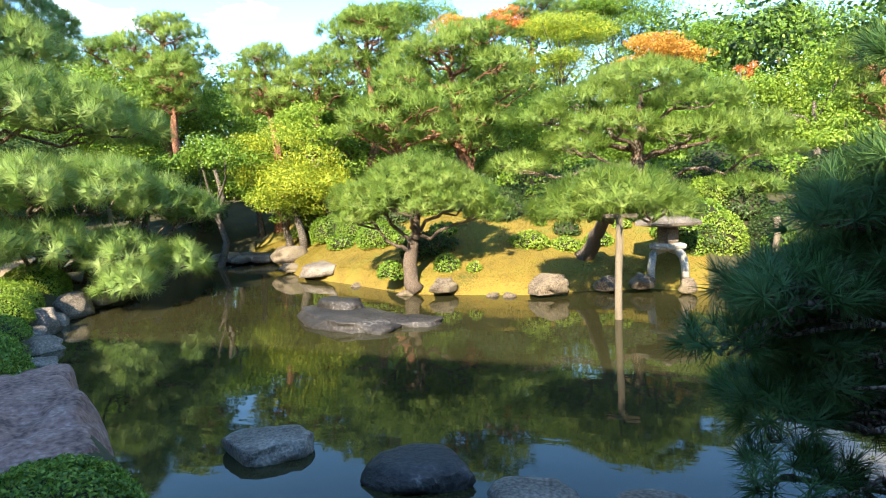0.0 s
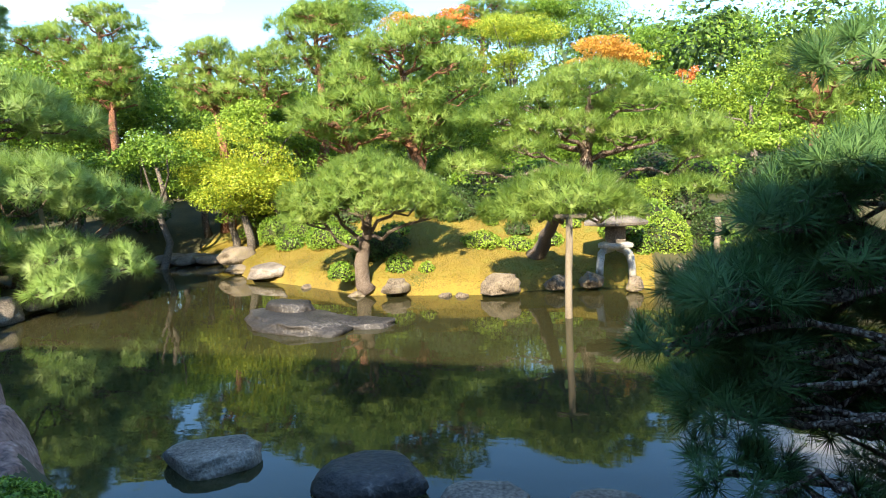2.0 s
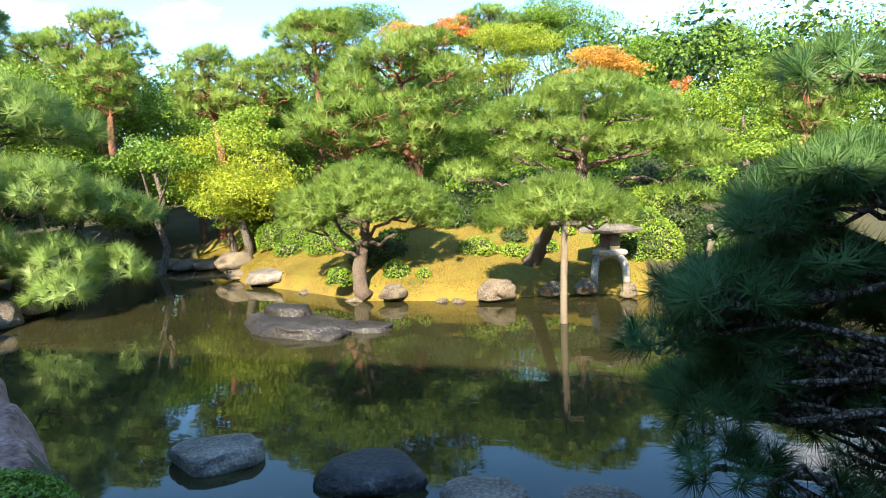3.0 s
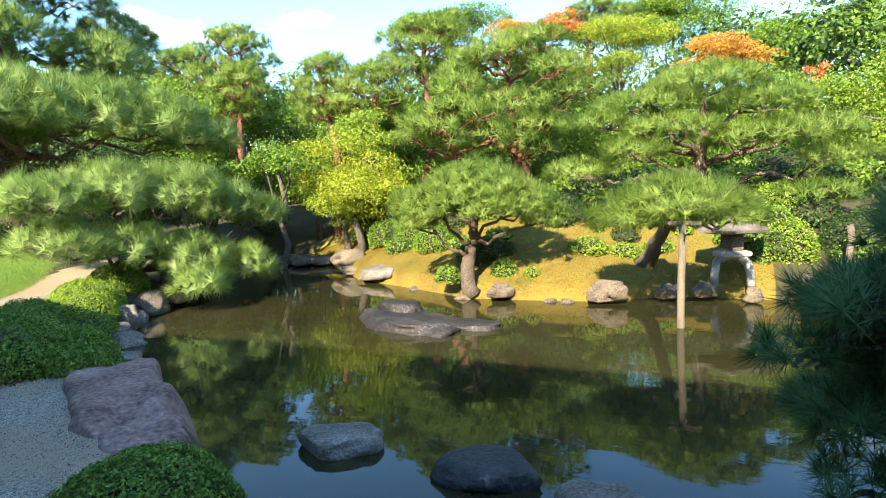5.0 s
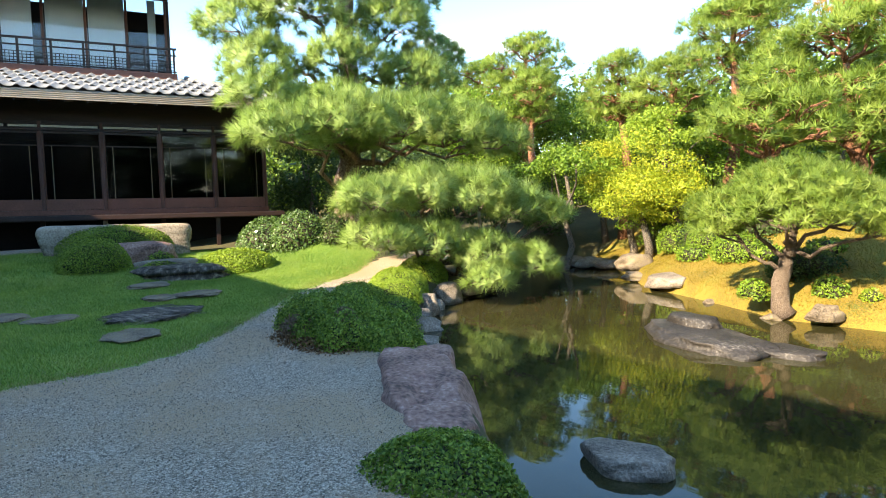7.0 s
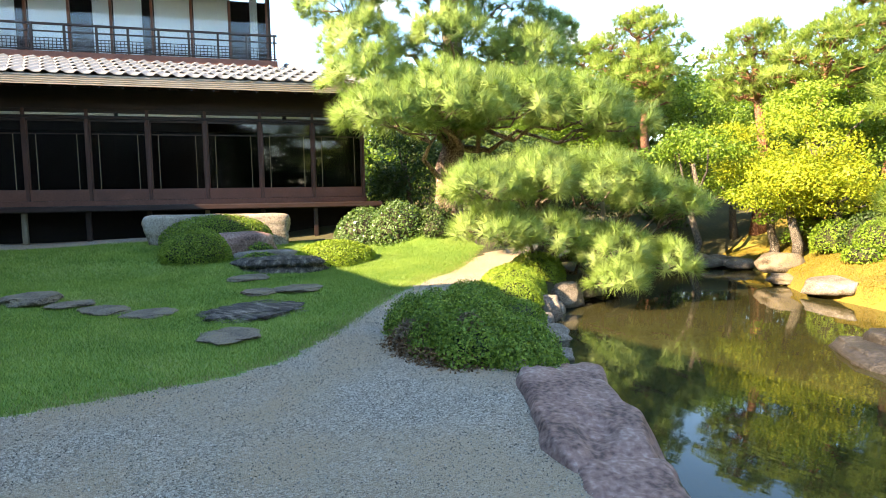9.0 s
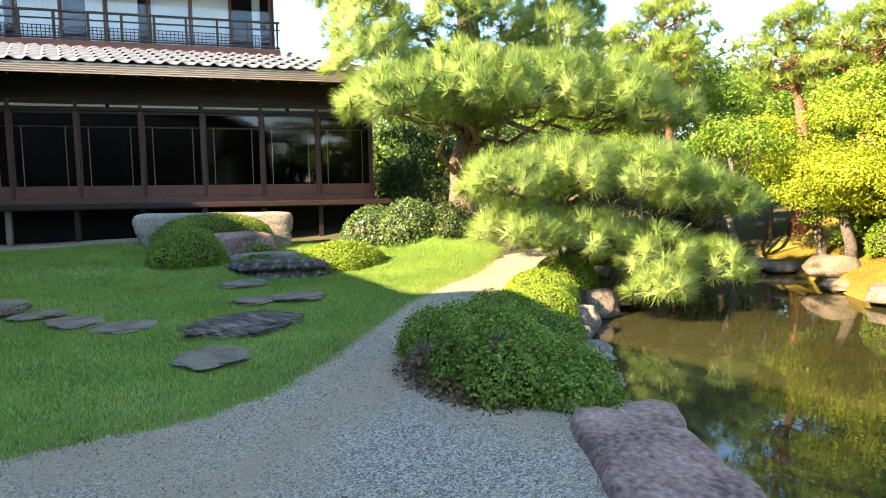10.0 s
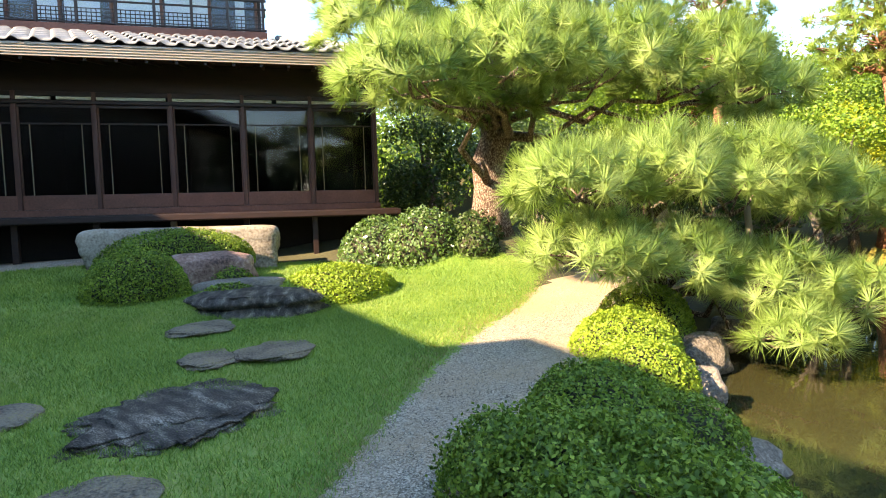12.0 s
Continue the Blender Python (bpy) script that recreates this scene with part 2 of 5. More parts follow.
def gravel_material():
    m, n, l, b = shader("crushed_gravel", 0.9, 0.0, 0.25)
    co, vo, nz = n.new("ShaderNodeTexCoord"), n.new("ShaderNodeTexVoronoi"), n.new("ShaderNodeTexNoise")
    vo.inputs["Scale"].default_value = 110.0
    nz.inputs["Scale"].default_value, nz.inputs["Detail"].default_value = 0.8, 5.0
    l.new(co.outputs["Object"], vo.inputs["Vector"])
    l.new(co.outputs["Object"], nz.inputs["Vector"])
    bw = n.new("ShaderNodeRGBToBW")
    l.new(vo.outputs["Color"], bw.inputs[0])
    r = ramp_of(n, [(0.15, (0.11, 0.092, 0.07)), (0.5, (0.31, 0.262, 0.2)), (0.8, (0.54, 0.465, 0.37))])
    l.new(bw.outputs[0], r.inputs["Fac"])
    dirt = ramp_of(n, [(0.40, (0.0, 0.0, 0.0)), (0.60, (0.8, 0.8, 0.8))])
    l.new(nz.outputs["Fac"], dirt.inputs["Fac"])
    mx = n.new("ShaderNodeMix")
    mx.data_type = "RGBA"
    mx.inputs[7].default_value = (0.37, 0.265, 0.165, 1)
    l.new(dirt.outputs["Color"], mx.inputs[0])
    l.new(r.outputs["Color"], mx.inputs[6])
    l.new(mx.outputs[2], b.inputs["Base Color"])
    bp = n.new("ShaderNodeBump")
    bp.inputs["Strength"].default_value, bp.inputs["Distance"].default_value = 0.8, 0.012
    bp.invert = True
    l.new(vo.outputs["Distance"], bp.inputs["Height"])
    l.new(bp.outputs["Normal"], b.inputs["Normal"])
    return m


def water_material():
    """Murky pond water: a cloudy olive body under a mirror surface with faint ripples."""
    m, n, l, b = shader("murky_pond_water", 0.015, 0.0, 0.5)
    b.inputs["IOR"].default_value = 1.33
    co, nz, n2, mp = n.new("ShaderNodeTexCoord"), n.new("ShaderNodeTexNoise"), n.new("ShaderNodeTexNoise"), n.new("ShaderNodeMapping")
    nz.inputs["Scale"].default_value, nz.inputs["Detail"].default_value = 0.35, 4.0
    r = ramp_of(n, [(0.35, (0.018, 0.0175, 0.007)), (0.65, (0.036, 0.033, 0.013))])
    l.new(co.outputs["Object"], nz.inputs["Vector"])
    l.new(nz.outputs["Fac"], r.inputs["Fac"])
    l.new(r.outputs["Color"], b.inputs["Base Color"])
    mp.inputs["Scale"].default_value = (1.0, 2.2, 1.0)
    n2.inputs["Scale"].default_value, n2.inputs["Detail"].default_value = 2.6, 3.0
    l.new(co.outputs["Object"], mp.inputs["Vector"])
    l.new(mp.outputs["Vector"], n2.inputs["Vector"])
    bp = n.new("ShaderNodeBump")
    bp.inputs["Strength"].default_value, bp.inputs["Distance"].default_value = 0.06, 0.02
    l.new(n2.outputs["Fac"], bp.inputs["Height"])
    l.new(bp.outputs["Normal"], b.inputs["Normal"])
    return m


def glass_material(name, tint):
    m, n, l, b = shader(name, 0.02, 0.0, 0.5)
    g, t, mx, fr = n.new("ShaderNodeBsdfGlossy"), n.new("ShaderNodeBsdfTransparent"), n.new("ShaderNodeMixShader"), n.new("ShaderNodeFresnel")
    g.inputs["Roughness"].default_value = 0.01
    fr.inputs["IOR"].default_value = 1.48
    t.inputs["Color"].default_value = (tint, tint * 1.03, tint * 1.03, 1)
    l.new(fr.outputs[0], mx.inputs[0])
    l.new(t.outputs[0], mx.inputs[1])
    l.new(g.outputs[0], mx.inputs[2])
    l.new(mx.outputs[0], n["Material Output"].inputs["Surface"])
    return m


# Door glass carries a tint that adds shade to the rooms behind it.
M_GRAVEL, M_WATER, M_GLASS, M_GLASS_CLEAR = gravel_material(), water_material(), glass_material("shade_tinted_glass", 0.5), glass_material("clear_window_glass", 0.93)
RNG = np.random.default_rng(7)

# ---- mesh helpers ----
def soup(name, co, sides, material, parent=None, label="", normals=None, tone=None):
    """One mesh of loose triangles or quads from an array of corners, with normals and a tone for each corner where given."""
    me = bpy.data.meshes.new(name)
    n = len(co)
    me.vertices.add(n)
    me.vertices.foreach_set("co", np.ascontiguousarray(co, dtype=np.float32).ravel())
    me.loops.add(n)
    me.loops.foreach_set("vertex_index", np.arange(n, dtype=np.int32))
    me.polygons.add(n // sides)
    me.polygons.foreach_set("loop_start", np.arange(0, n, sides, dtype=np.int32))
    me.update(calc_edges=True)
    if normals is not None:
        me.polygons.foreach_set("use_smooth", np.ones(n // sides, bool))
        me.normals_split_custom_set_from_vertices(normals)
    if tone is not None:
        me.attributes.new("tuft_tone", "FLOAT", "POINT").data.foreach_set("value", np.ascontiguousarray(tone, dtype=np.float32))
    me.materials.append(material)
    ob = new(name, me)
    ob.parent = parent
    if label:
        ob["label"] = label
    return ob


def solid(name, verts, faces, material, parent=None, label="", smooth=True):
    me = bpy.data.meshes.new(name)
    me.from_pydata([tuple(map(float, v)) for v in verts], [], faces)
    me.materials.append(material)
    if smooth:
        me.polygons.foreach_set("use_smooth", [True] * len(me.polygons))
    me.update()
    ob = new(name, me)
    ob.parent = parent
    if label:
        ob["label"] = label
    return ob


def part(name, bm, material, parent, label="", smooth=False):
    me = bpy.data.meshes.new(name)
    bm.to_mesh(me)
    bm.free()
    me.materials.append(material)
    if smooth:
        me.polygons.foreach_set("use_smooth", [True] * len(me.polygons))
    ob = new(name, me)
    ob.parent = parent
    if label:
        ob["label"] = label
    return ob


def box_bm(lo, hi, bevel=0.0, bm=None):
    bm = bm or bmesh.new()
    lo, hi = Vector(lo), Vector(hi)
    made = bmesh.ops.create_cube(bm, size=1.0, matrix=Matrix.Translation((lo + hi) / 2) @ Matrix.Diagonal((*(hi - lo), 1)))
    if bevel:
        edges = list({e for v in made["verts"] for e in v.link_edges})
        bmesh.ops.bevel(bm, geom=edges, offset=bevel, segments=2, affect="EDGES", profile=0.6)
    return bm


def unit(v):
    return v / np.maximum(np.linalg.norm(v, axis=-1, keepdims=True), 1e-9)


def tube_data(points, radii, seg=10, wobble=0.0, seed=0):
    """A tapered limb along points; returns vertices and faces."""
    rng = np.random.default_rng(seed)
    pts = np.array(points, float)
    verts, faces = [], []
    up = np.array([0.3, 0.1, 1.0])
    for i, p in enumerate(pts):
        d = unit(pts[min(i + 1, len(pts) - 1)] - pts[max(i - 1, 0)])
        a = np.cross(d, up if abs(d @ unit(up)) < 0.95 else np.array([1.0, 0, 0]))
        a = unit(a)
        b = np.cross(d, a)
        for k in range(seg):
            t = 2 * math.pi * k / seg
            r = radii[i] * (1 + wobble * rng.normal())
            verts.append(p + r * (math.cos(t) * a + math.sin(t) * b))
    for i in range(len(pts) - 1):
        for k in range(seg):
            a, b = i * seg + k, i * seg + (k + 1) % seg
            faces.append((a, b, b + seg, a + seg))
    faces.append(tuple(range(seg))[::-1])
    faces.append(tuple(range((len(pts) - 1) * seg, len(pts) * seg)))
    return verts, faces


def bent(a, b, n=7, sag=0.15, seed=0):
    """A crooked line from a to b."""
    rng = np.random.default_rng(seed)
    a, b = np.array(a, float), np.array(b, float)
    t = np.linspace(0, 1, n)[:, None]
    out = a + (b - a) * t
    out[1:-1] += rng.normal(size=(n - 2, 3)) * sag * np.linalg.norm(b - a) * 0.22
    return out


def limb(name, points, r0, r1, material, parent, seg=9, label="", seed=0):
    n = len(points)
    v, f = tube_data(points, [r0 + (r1 - r0) * (i / (n - 1)) ** 0.8 for i in range(n)], seg, 0.05, seed)
    return solid(name, v, f, material, parent, label)


def tufts(centres, axes, needles, length, width, rng, open_=0.95):
    """Pine tufts: needles burst from each centre round its axis. Corners, normals and one tone for each tuft."""
    n = len(centres)
    ax = unit(axes)[:, None, :]
    d = rng.normal(size=(n, needles, 3))
    d = unit(unit(d) * open_ + ax * rng.uniform(0.25, 0.95, (n, needles, 1)))
    ln = length * rng.uniform(0.75, 1.1, (n, needles, 1))
    side = unit(np.cross(d, ax + rng.normal(size=(n, needles, 3)) * 0.35)) * width * 0.5
    c = centres[:, None, :] + d * length * 0.05
    co = np.stack([c - side, c + side, c + d * ln], 2).reshape(-1, 3)
    nr = np.repeat(unit(ax * 0.75 + d * 0.55), 3, axis=1).reshape(-1, 3)
    return co, nr, np.repeat(rng.uniform(0, 1, n), needles * 3)


def dome_points(n, centre, size, rng, low=-0.45, fill=0.25, lumpy=1.0):
    """Points over an uneven dome, and their outward directions."""
    d = unit(rng.normal(size=(n * 2, 3)))
    d = d[d[:, 2] > low][:n]
    ph = rng.uniform(0, 6.28, 3)
    a = np.arctan2(d[:, 1], d[:, 0])
    lump = 1 + lumpy * (0.10 * np.sin(3 * a + ph[0]) + 0.07 * np.sin(5 * a + ph[1] + 3 * d[:, 2]) + 0.06 * np.sin(9 * a + ph[2]))
    r = lump * (1 - fill * rng.uniform(0, 1, len(d)) ** 2)
    p = d * r[:, None] * np.array(size)
    nrm = unit(d / np.array(size))
    return p + np.array(centre), nrm


def pad_mesh(pads, tuft_gap, needles, length, width, seed):
    """Needles for one or more cloud-pruned pads, each (centre, size)."""
    rng = np.random.default_rng(seed)
    cs, ax = [], []
    for centre, size in pads:
        sx, sy, sz = size
        n = int(2.6 * (sx * sy + 0.6 * sz * (sx + sy)) * 1.6 / tuft_gap ** 2)
        p, nr = dome_points(n, centre, size, rng, -0.25)
        cs.append(p)
        ax.append(nr * 1.0 + np.array([0, 0, 0.45]) + rng.normal(size=p.shape) * 0.3)
    return tufts(np.concatenate(cs), np.concatenate(ax), needles, length, width, rng)


def leaves(points, normals, size, rng, tilt=0.7, slim=0.55):
    """Small pointed leaves at points, tilted off the given normals."""
    n = len(points)
    nr = unit(normals + rng.normal(size=(n, 3)) * tilt)
    a = unit(np.cross(nr, rng.normal(size=(n, 3))))
    b = np.cross(nr, a)
    s = size * rng.uniform(0.6, 1.25, (n, 1))
    return np.stack([points - a * s, points - b * s * slim, points + a * s, points + b * s * slim], 1).reshape(-1, 3)


def thing(name, at, label, category, group=""):
    e = new(name)
    e.location = at
    return tagged(e, label, category, group)

# ---- terrain ----
WATER = -0.30
POND = np.array([(9, 1.2), (4, 1.2), (1.5, 1.5), (-0.8, 1.75), (-2.2, 2.1), (-3.1, 2.75), (-4.3, 3.35), (-5.6, 3.85), (-6.6, 4.5), (-7.5, 5.25),
                 (-8.1, 6.0), (-8.55, 7.1), (-9.0, 8.5), (-10.0, 10.0), (-11.6, 12.2), (-11.2, 13.4), (-9.6, 12.9), (-8.2, 11.5), (-7.0, 10.3),
                 (-5.6, 9.65), (-3.8, 8.7), (-2.8, 8.75), (-1.8, 8.85), (-0.95, 9.35), (-0.1, 9.6), (0.4, 9.5), (1.1, 9.6), (3, 10.0), (6, 9.6), (9, 7.5), (10.5, 4)])
PATH = np.array([(6, -7), (6, 0.9), (1.5, 1.1), (-1.2, 1.35), (-2.6, 1.9), (-3.6, 2.5), (-4.6, 3.2), (-5.3, 3.45), (-6.2, 3.3), (-6.9, 3.6), (-7.4, 4.1), (-8.0, 4.85),
                 (-8.7, 5.5), (-9.5, 6.5), (-10.2, 8.2), (-10.9, 10.0), (-12.2, 10.0), (-11.3, 8.0), (-10.7, 6.2), (-9.7, 4.75), (-8.75, 3.6), (-7.95, 2.85), (-7.05, 2.1),
                 (-6.4, 1.45), (-6.15, 0.9), (-6.05, 0.2), (-5.9, -1.0), (-8.3, -7)])
LAWN = np.array([(-8.3, -7), (-5.9, -1.0), (-6.05, 0.2), (-6.15, 0.9), (-6.4, 1.45), (-7.05, 2.1), (-7.95, 2.85), (-8.75, 3.6), (-9.7, 4.75), (-10.7, 6.2), (-11.4, 6.9),
                 (-12.6, 6.3), (-14.0, 5.3), (-14.9, 4.2), (-15.1, 2.0), (-15.6, -1.0), (-16.0, -7)])
HILLS = [(0, 0, 0), (3, -2, 0), (-3, 1, 0), (-5, 1.5, 0), (-7, 1.5, 0), (-5.5, 3, 0), (-7.4, 2.4, 0.0), (-7, -3, 0.02), (-8.6, 1.7, 0.05), (-11.4, 3.4, 0.16), (-12.6, 4.2, 0.36),
         (-14.4, 3.4, 0.5), (-13.4, 2.4, 0.38), (-13.0, 7.0, 0.95), (-16, 1, 0.68), (-17, 6, 0.85), (-9.6, 5.2, 0.12), (-9.2, 6.4, 0.12), (-10.8, 7.4, 0.4), (-11.8, 9.6, 0.6), (-9.6, 0.4, 0.05),
         (-11.5, 0.5, 0.22), (-13.5, 1.2, 0.5), (-16, -4, 0.7), (-6.4, 4.1, 0.0), (-7.4, 5.0, 0.02), (-8.4, 6.6, 0.05), (-20, 12, 1.0), (-14, 14, 0.9)]


def inside(px, py, poly):
    r = np.zeros(px.shape, bool)
    j = len(poly) - 1
    for i in range(len(poly)):
        (xi, yi), (xj, yj) = poly[i], poly[j]
        hit = ((yi > py) != (yj > py)) & (px < (xj - xi) * (py - yi) / (yj - yi + 1e-12) + xi)
        r ^= hit
        j = i
    return r


def edge_distance(px, py, poly):
    best = np.full(px.shape, 1e9)
    for i in range(len(poly)):
        a, b = poly[i - 1], poly[i]
        d = b - a
        t = np.clip(((px - a[0]) * d[0] + (py - a[1]) * d[1]) / (d @ d), 0, 1)
        best = np.minimum(best, np.hypot(px - a[0] - t * d[0], py - a[1] - t * d[1]))
    return best


def ease(x):
    x = np.clip(x, 0, 1)
    return x * x * (3 - 2 * x)


def height(px, py):
    px, py = np.asarray(px, float), np.asarray(py, float)
    num, den = np.zeros(px.shape), np.zeros(px.shape)
    for x, y, z in HILLS:
        w = 1 / ((px - x) ** 2 + (py - y) ** 2 + 0.5) ** 1.6
        num, den = num + w * z, den + w
    near = num / den
    d = edge_distance(px, py, POND)
    water = inside(px, py, POND)
    far = ease((py - (7.6 + 0.9 * np.maximum(-px - 6.5, 0))) / 1.2) * ease((px + 13.5) / 2.0)
    far = np.maximum(far, ease((py - 13.5) / 2.0))
    mound = WATER + 0.16 + 0.40 * np.minimum(d, 2.4) + 0.14 * np.maximum(np.minimum(d, 26) - 2.4, 0)
    mound += 0.07 * np.sin(1.7 * px + 0.6) * np.sin(1.3 * py) * ease(d / 1.0)
    bank = ease(d / 0.28)
    land = near * (1 - far) + mound * far
    out = (WATER - 0.06) * (1 - bank) + land * bank
    return np.where(water, WATER - 0.06 - 0.55 * ease(d / 1.2), out)


def h1(x, y):
    return float(height(np.array([x]), np.array([y]))[0])


def build_ground():
    xs = np.concatenate([np.linspace(-160, -40, 16), np.linspace(-38, -17, 22), np.arange(-16.4, -10.5, 0.12), np.arange(-10.5, -2.2, 0.055), np.arange(-2.2, 2.5, 0.1), np.linspace(2.6, 12, 36), np.linspace(13, 40, 20), np.linspace(45, 160, 14)])
    ys = np.concatenate([np.linspace(-160, -12, 16), np.linspace(-11, -3, 14), np.arange(-2.6, 6.5, 0.055), np.arange(6.5, 13.0, 0.1), np.linspace(13.2, 40, 50), np.linspace(44, 160, 14)])
    gx, gy = np.meshgrid(xs, ys, indexing="ij")
    gz = height(gx, gy)
    ny = len(ys)
    co = np.stack([gx, gy, gz], -1).reshape(-1, 3)
    cx, cy = (gx[:-1, :-1] + gx[1:, 1:]) / 2, (gy[:-1, :-1] + gy[1:, 1:]) / 2
    jit = 0.035 * np.sin(5 * cx + 3 * cy) + 0.015 * np.sin(17 * cy - 9 * cx)
    path = inside(cx + jit, cy + jit, PATH)
    lawn = inside(cx + jit, cy + jit, LAWN) & ~path
    path |= (cx < -14.9) & (cx > -19) & (cy > -7) & (cy < 3.4) & ~lawn
    pond = inside(cx, cy, POND)
    dd = edge_distance(cx, cy, POND)
    moss = (cy > 7.9 + 0.9 * np.maximum(-cx - 6.5, 0)) & (cx > -10.6) & (cx < 0.7) & (dd + 0.5 * np.sin(1.9 * cx) < 3.4) & ~pond
    bed = pond
    rest = ~(path | lawn | moss | bed)
    spec = [("ground", rest, M_SOIL, "bare brown soil under the trees and shrubs", "ground"),
            ("gravel_path", path, M_GRAVEL, "grey crushed gravel path curving past the lawn", "path"),
            ("lawn", lawn, M_LAWN, "short green lawn with dry patches at its edge", "lawn"),
            ("moss_bank", moss, M_MOSS, "golden yellow moss bank sloping to the pond", "moss"),
            ("pond_bed", bed, M_BED, "muddy brown bed under the pond", "ground")]
    for name, mask, mat, label, cat in spec:
        ii, jj = np.nonzero(mask)
        q = np.stack([ii * ny + jj, (ii + 1) * ny + jj, (ii + 1) * ny + jj + 1, ii * ny + jj + 1], 1)
        used, inv = np.unique(q, return_inverse=True)
        me = bpy.data.meshes.new(name)
        me.vertices.add(len(used))
        me.vertices.foreach_set("co", co[used].astype(np.float32).ravel())
        me.loops.add(q.size)
        me.loops.foreach_set("vertex_index", inv.reshape(-1).astype(np.int32))
        me.polygons.add(len(q))
        me.polygons.foreach_set("loop_start", np.arange(0, q.size, 4, dtype=np.int32))
        me.polygons.foreach_set("use_smooth", np.ones(len(q), bool))
        me.update(calc_edges=True)
        me.materials.append(mat)
        tagged(new(name, me), label, cat, "", "structure")


build_ground()
bmw = bmesh.new()
bmesh.ops.create_grid(bmw, x_segments=2, y_segments=2, size=1.0, matrix=Matrix.Translation((-0.6, 7.3, WATER)) @ Matrix.Diagonal((12.2, 7.3, 1, 1)))
tagged(part("water", bmw, M_WATER, None), "still murky olive pond water mirroring the trees", "water", "", "structure")

# ---- house ----
HOUSE_M = Matrix.Translation((-16.52, 2.33, 0)) @ Matrix.Rotation(radians(76), 4, "Z")
BAY, S0, S1 = 1.255, -8, 3


def bx(name, lo, hi, mat, parent, label="", bevel=0.008):
    return part(name, box_bm(lo, hi, bevel), mat, parent, label)


def build_house():
    h = thing("house", (0, 0, 0), "two-storey dark timber villa with grey tiled roof and long glass doors", "house")
    h.matrix_world = HOUSE_M
    a, b = S0 * BAY, S1 * BAY
    bx("floor_deck", (a - 1, -0.5, 1.28), (b + 0.35, 4.2, 1.42), M_WOOD_DARK, h, "dark wooden veranda floor")
    bx("deck_rail", (a - 1, -0.56, 1.30), (b + 0.38, -0.505, 1.40), M_WOOD_DARK, h)
    for k in range(S0, S1 + 1):
        bx("floor_post", (k * BAY - 0.05, -0.35, 0.5), (k * BAY + 0.05, -0.25, 1.28), M_WOOD_GREY if k % 3 == 0 else M_WOOD_DARK, h)
        bx("post", (k * BAY - 0.035, -0.03, 1.42), (k * BAY + 0.035, 0.09, 3.62), M_WOOD_POST, h, "red-brown timber post")
    for i in range(5):
        y = 0.9 * i
        bx("post", (b - 0.05, y + 0.1, 1.42), (b + 0.05, y + 0.2, 3.62), M_WOOD_DARK, h)
    bx("sill", (a - 1, -0.04, 1.425), (b + 0.06, 0.1, 1.54), M_WOOD_RED, h)
    bx("lintel", (a - 1, -0.05, 3.40), (b + 0.06, 0.11, 3.46), M_WOOD_DARK, h)
    bx("upper_wall", (a - 1, 0.0, 3.62), (b + 0.05, 0.08, 4.3), M_WOOD_DARK, h)
    for k in range(S0, S1):
        door = bx("glass_door", (k * BAY + 0.04, 0.0, 1.545), (k * BAY + BAY - 0.04, 0.045, 1.80), M_WOOD_RED, h, "wooden sliding door with large dark panes")
        x0, x1 = k * BAY + 0.04, k * BAY + BAY - 0.04
        for x in (x0, x1 - 0.024):
            bx("stile", (x, 0.002, 1.80), (x + 0.024, 0.042, 3.395), M_WOOD_POST, door)
        for x in (x0 + 0.17, x1 - 0.19):
            bx("mullion", (x, 0.006, 1.80), (x + 0.014, 0.034, 3.05), M_WOOD_GREY, door, "thin pale mullion", 0.003)
        bx("crossbar", (x0 + 0.035, 0.004, 3.05), (x1 - 0.035, 0.036, 3.075), M_WOOD_DARK, door, "", 0.003)
        bx("top_rail", (x0, 0.0, 3.34), (x1, 0.045, 3.395), M_WOOD_DARK, door)
        pane = bx("pane", (x0 + 0.03, 0.018, 1.79), (x1 - 0.03, 0.024, 3.35), M_GLASS, door, "reflecting window glass, tinted dark to deepen the shade behind", 0)
        pane.visible_shadow = False
    for i in range(4):
        y = 0.9 * i + 0.2
        pane = bx("side_pane", (b - 0.004, y, 1.8), (b + 0.004, y + 0.8, 3.4), M_GLASS, h, "", 0)
        bx("side_board", (b - 0.02, y, 1.42), (b + 0.02, y + 0.8, 1.8), M_WOOD_RED, h)
    # inner walls and screens are coloured as if deep in shade
    bx("back_wall", (a - 1, 4.2, 0.6), (b + 0.05, 4.35, 4.9), M_INSIDE_SHADE, h)
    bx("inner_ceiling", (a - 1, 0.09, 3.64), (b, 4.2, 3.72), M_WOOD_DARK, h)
    bx("end_wall", (a - 1.15, -0.04, 0.6), (a - 1, 4.35, 4.9), M_INSIDE_SHADE, h)
    bx("footing_wall", (a - 1, 0.6, 0.5), (b, 0.75, 1.28), M_INSIDE_SHADE, h)
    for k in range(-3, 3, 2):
        bx("paper_screen", (k * BAY + 0.1, 2.6, 1.42), (k * BAY + BAY - 0.1, 2.64, 3.3), M_INSIDE_SHADE, h)
    for k in range(7):
        x = b - 0.1 - 1.87 * k
        bx("transom_strip", (x - 1.78, -0.005, 3.48), (x, 0.05, 3.535), M_PLASTER, h, "narrow pale plaster strip over the doors")
    bx("transom_board", (a - 1, 0.0, 3.54), (b + 0.06, 0.06, 3.62), M_WOOD_DARK, h)
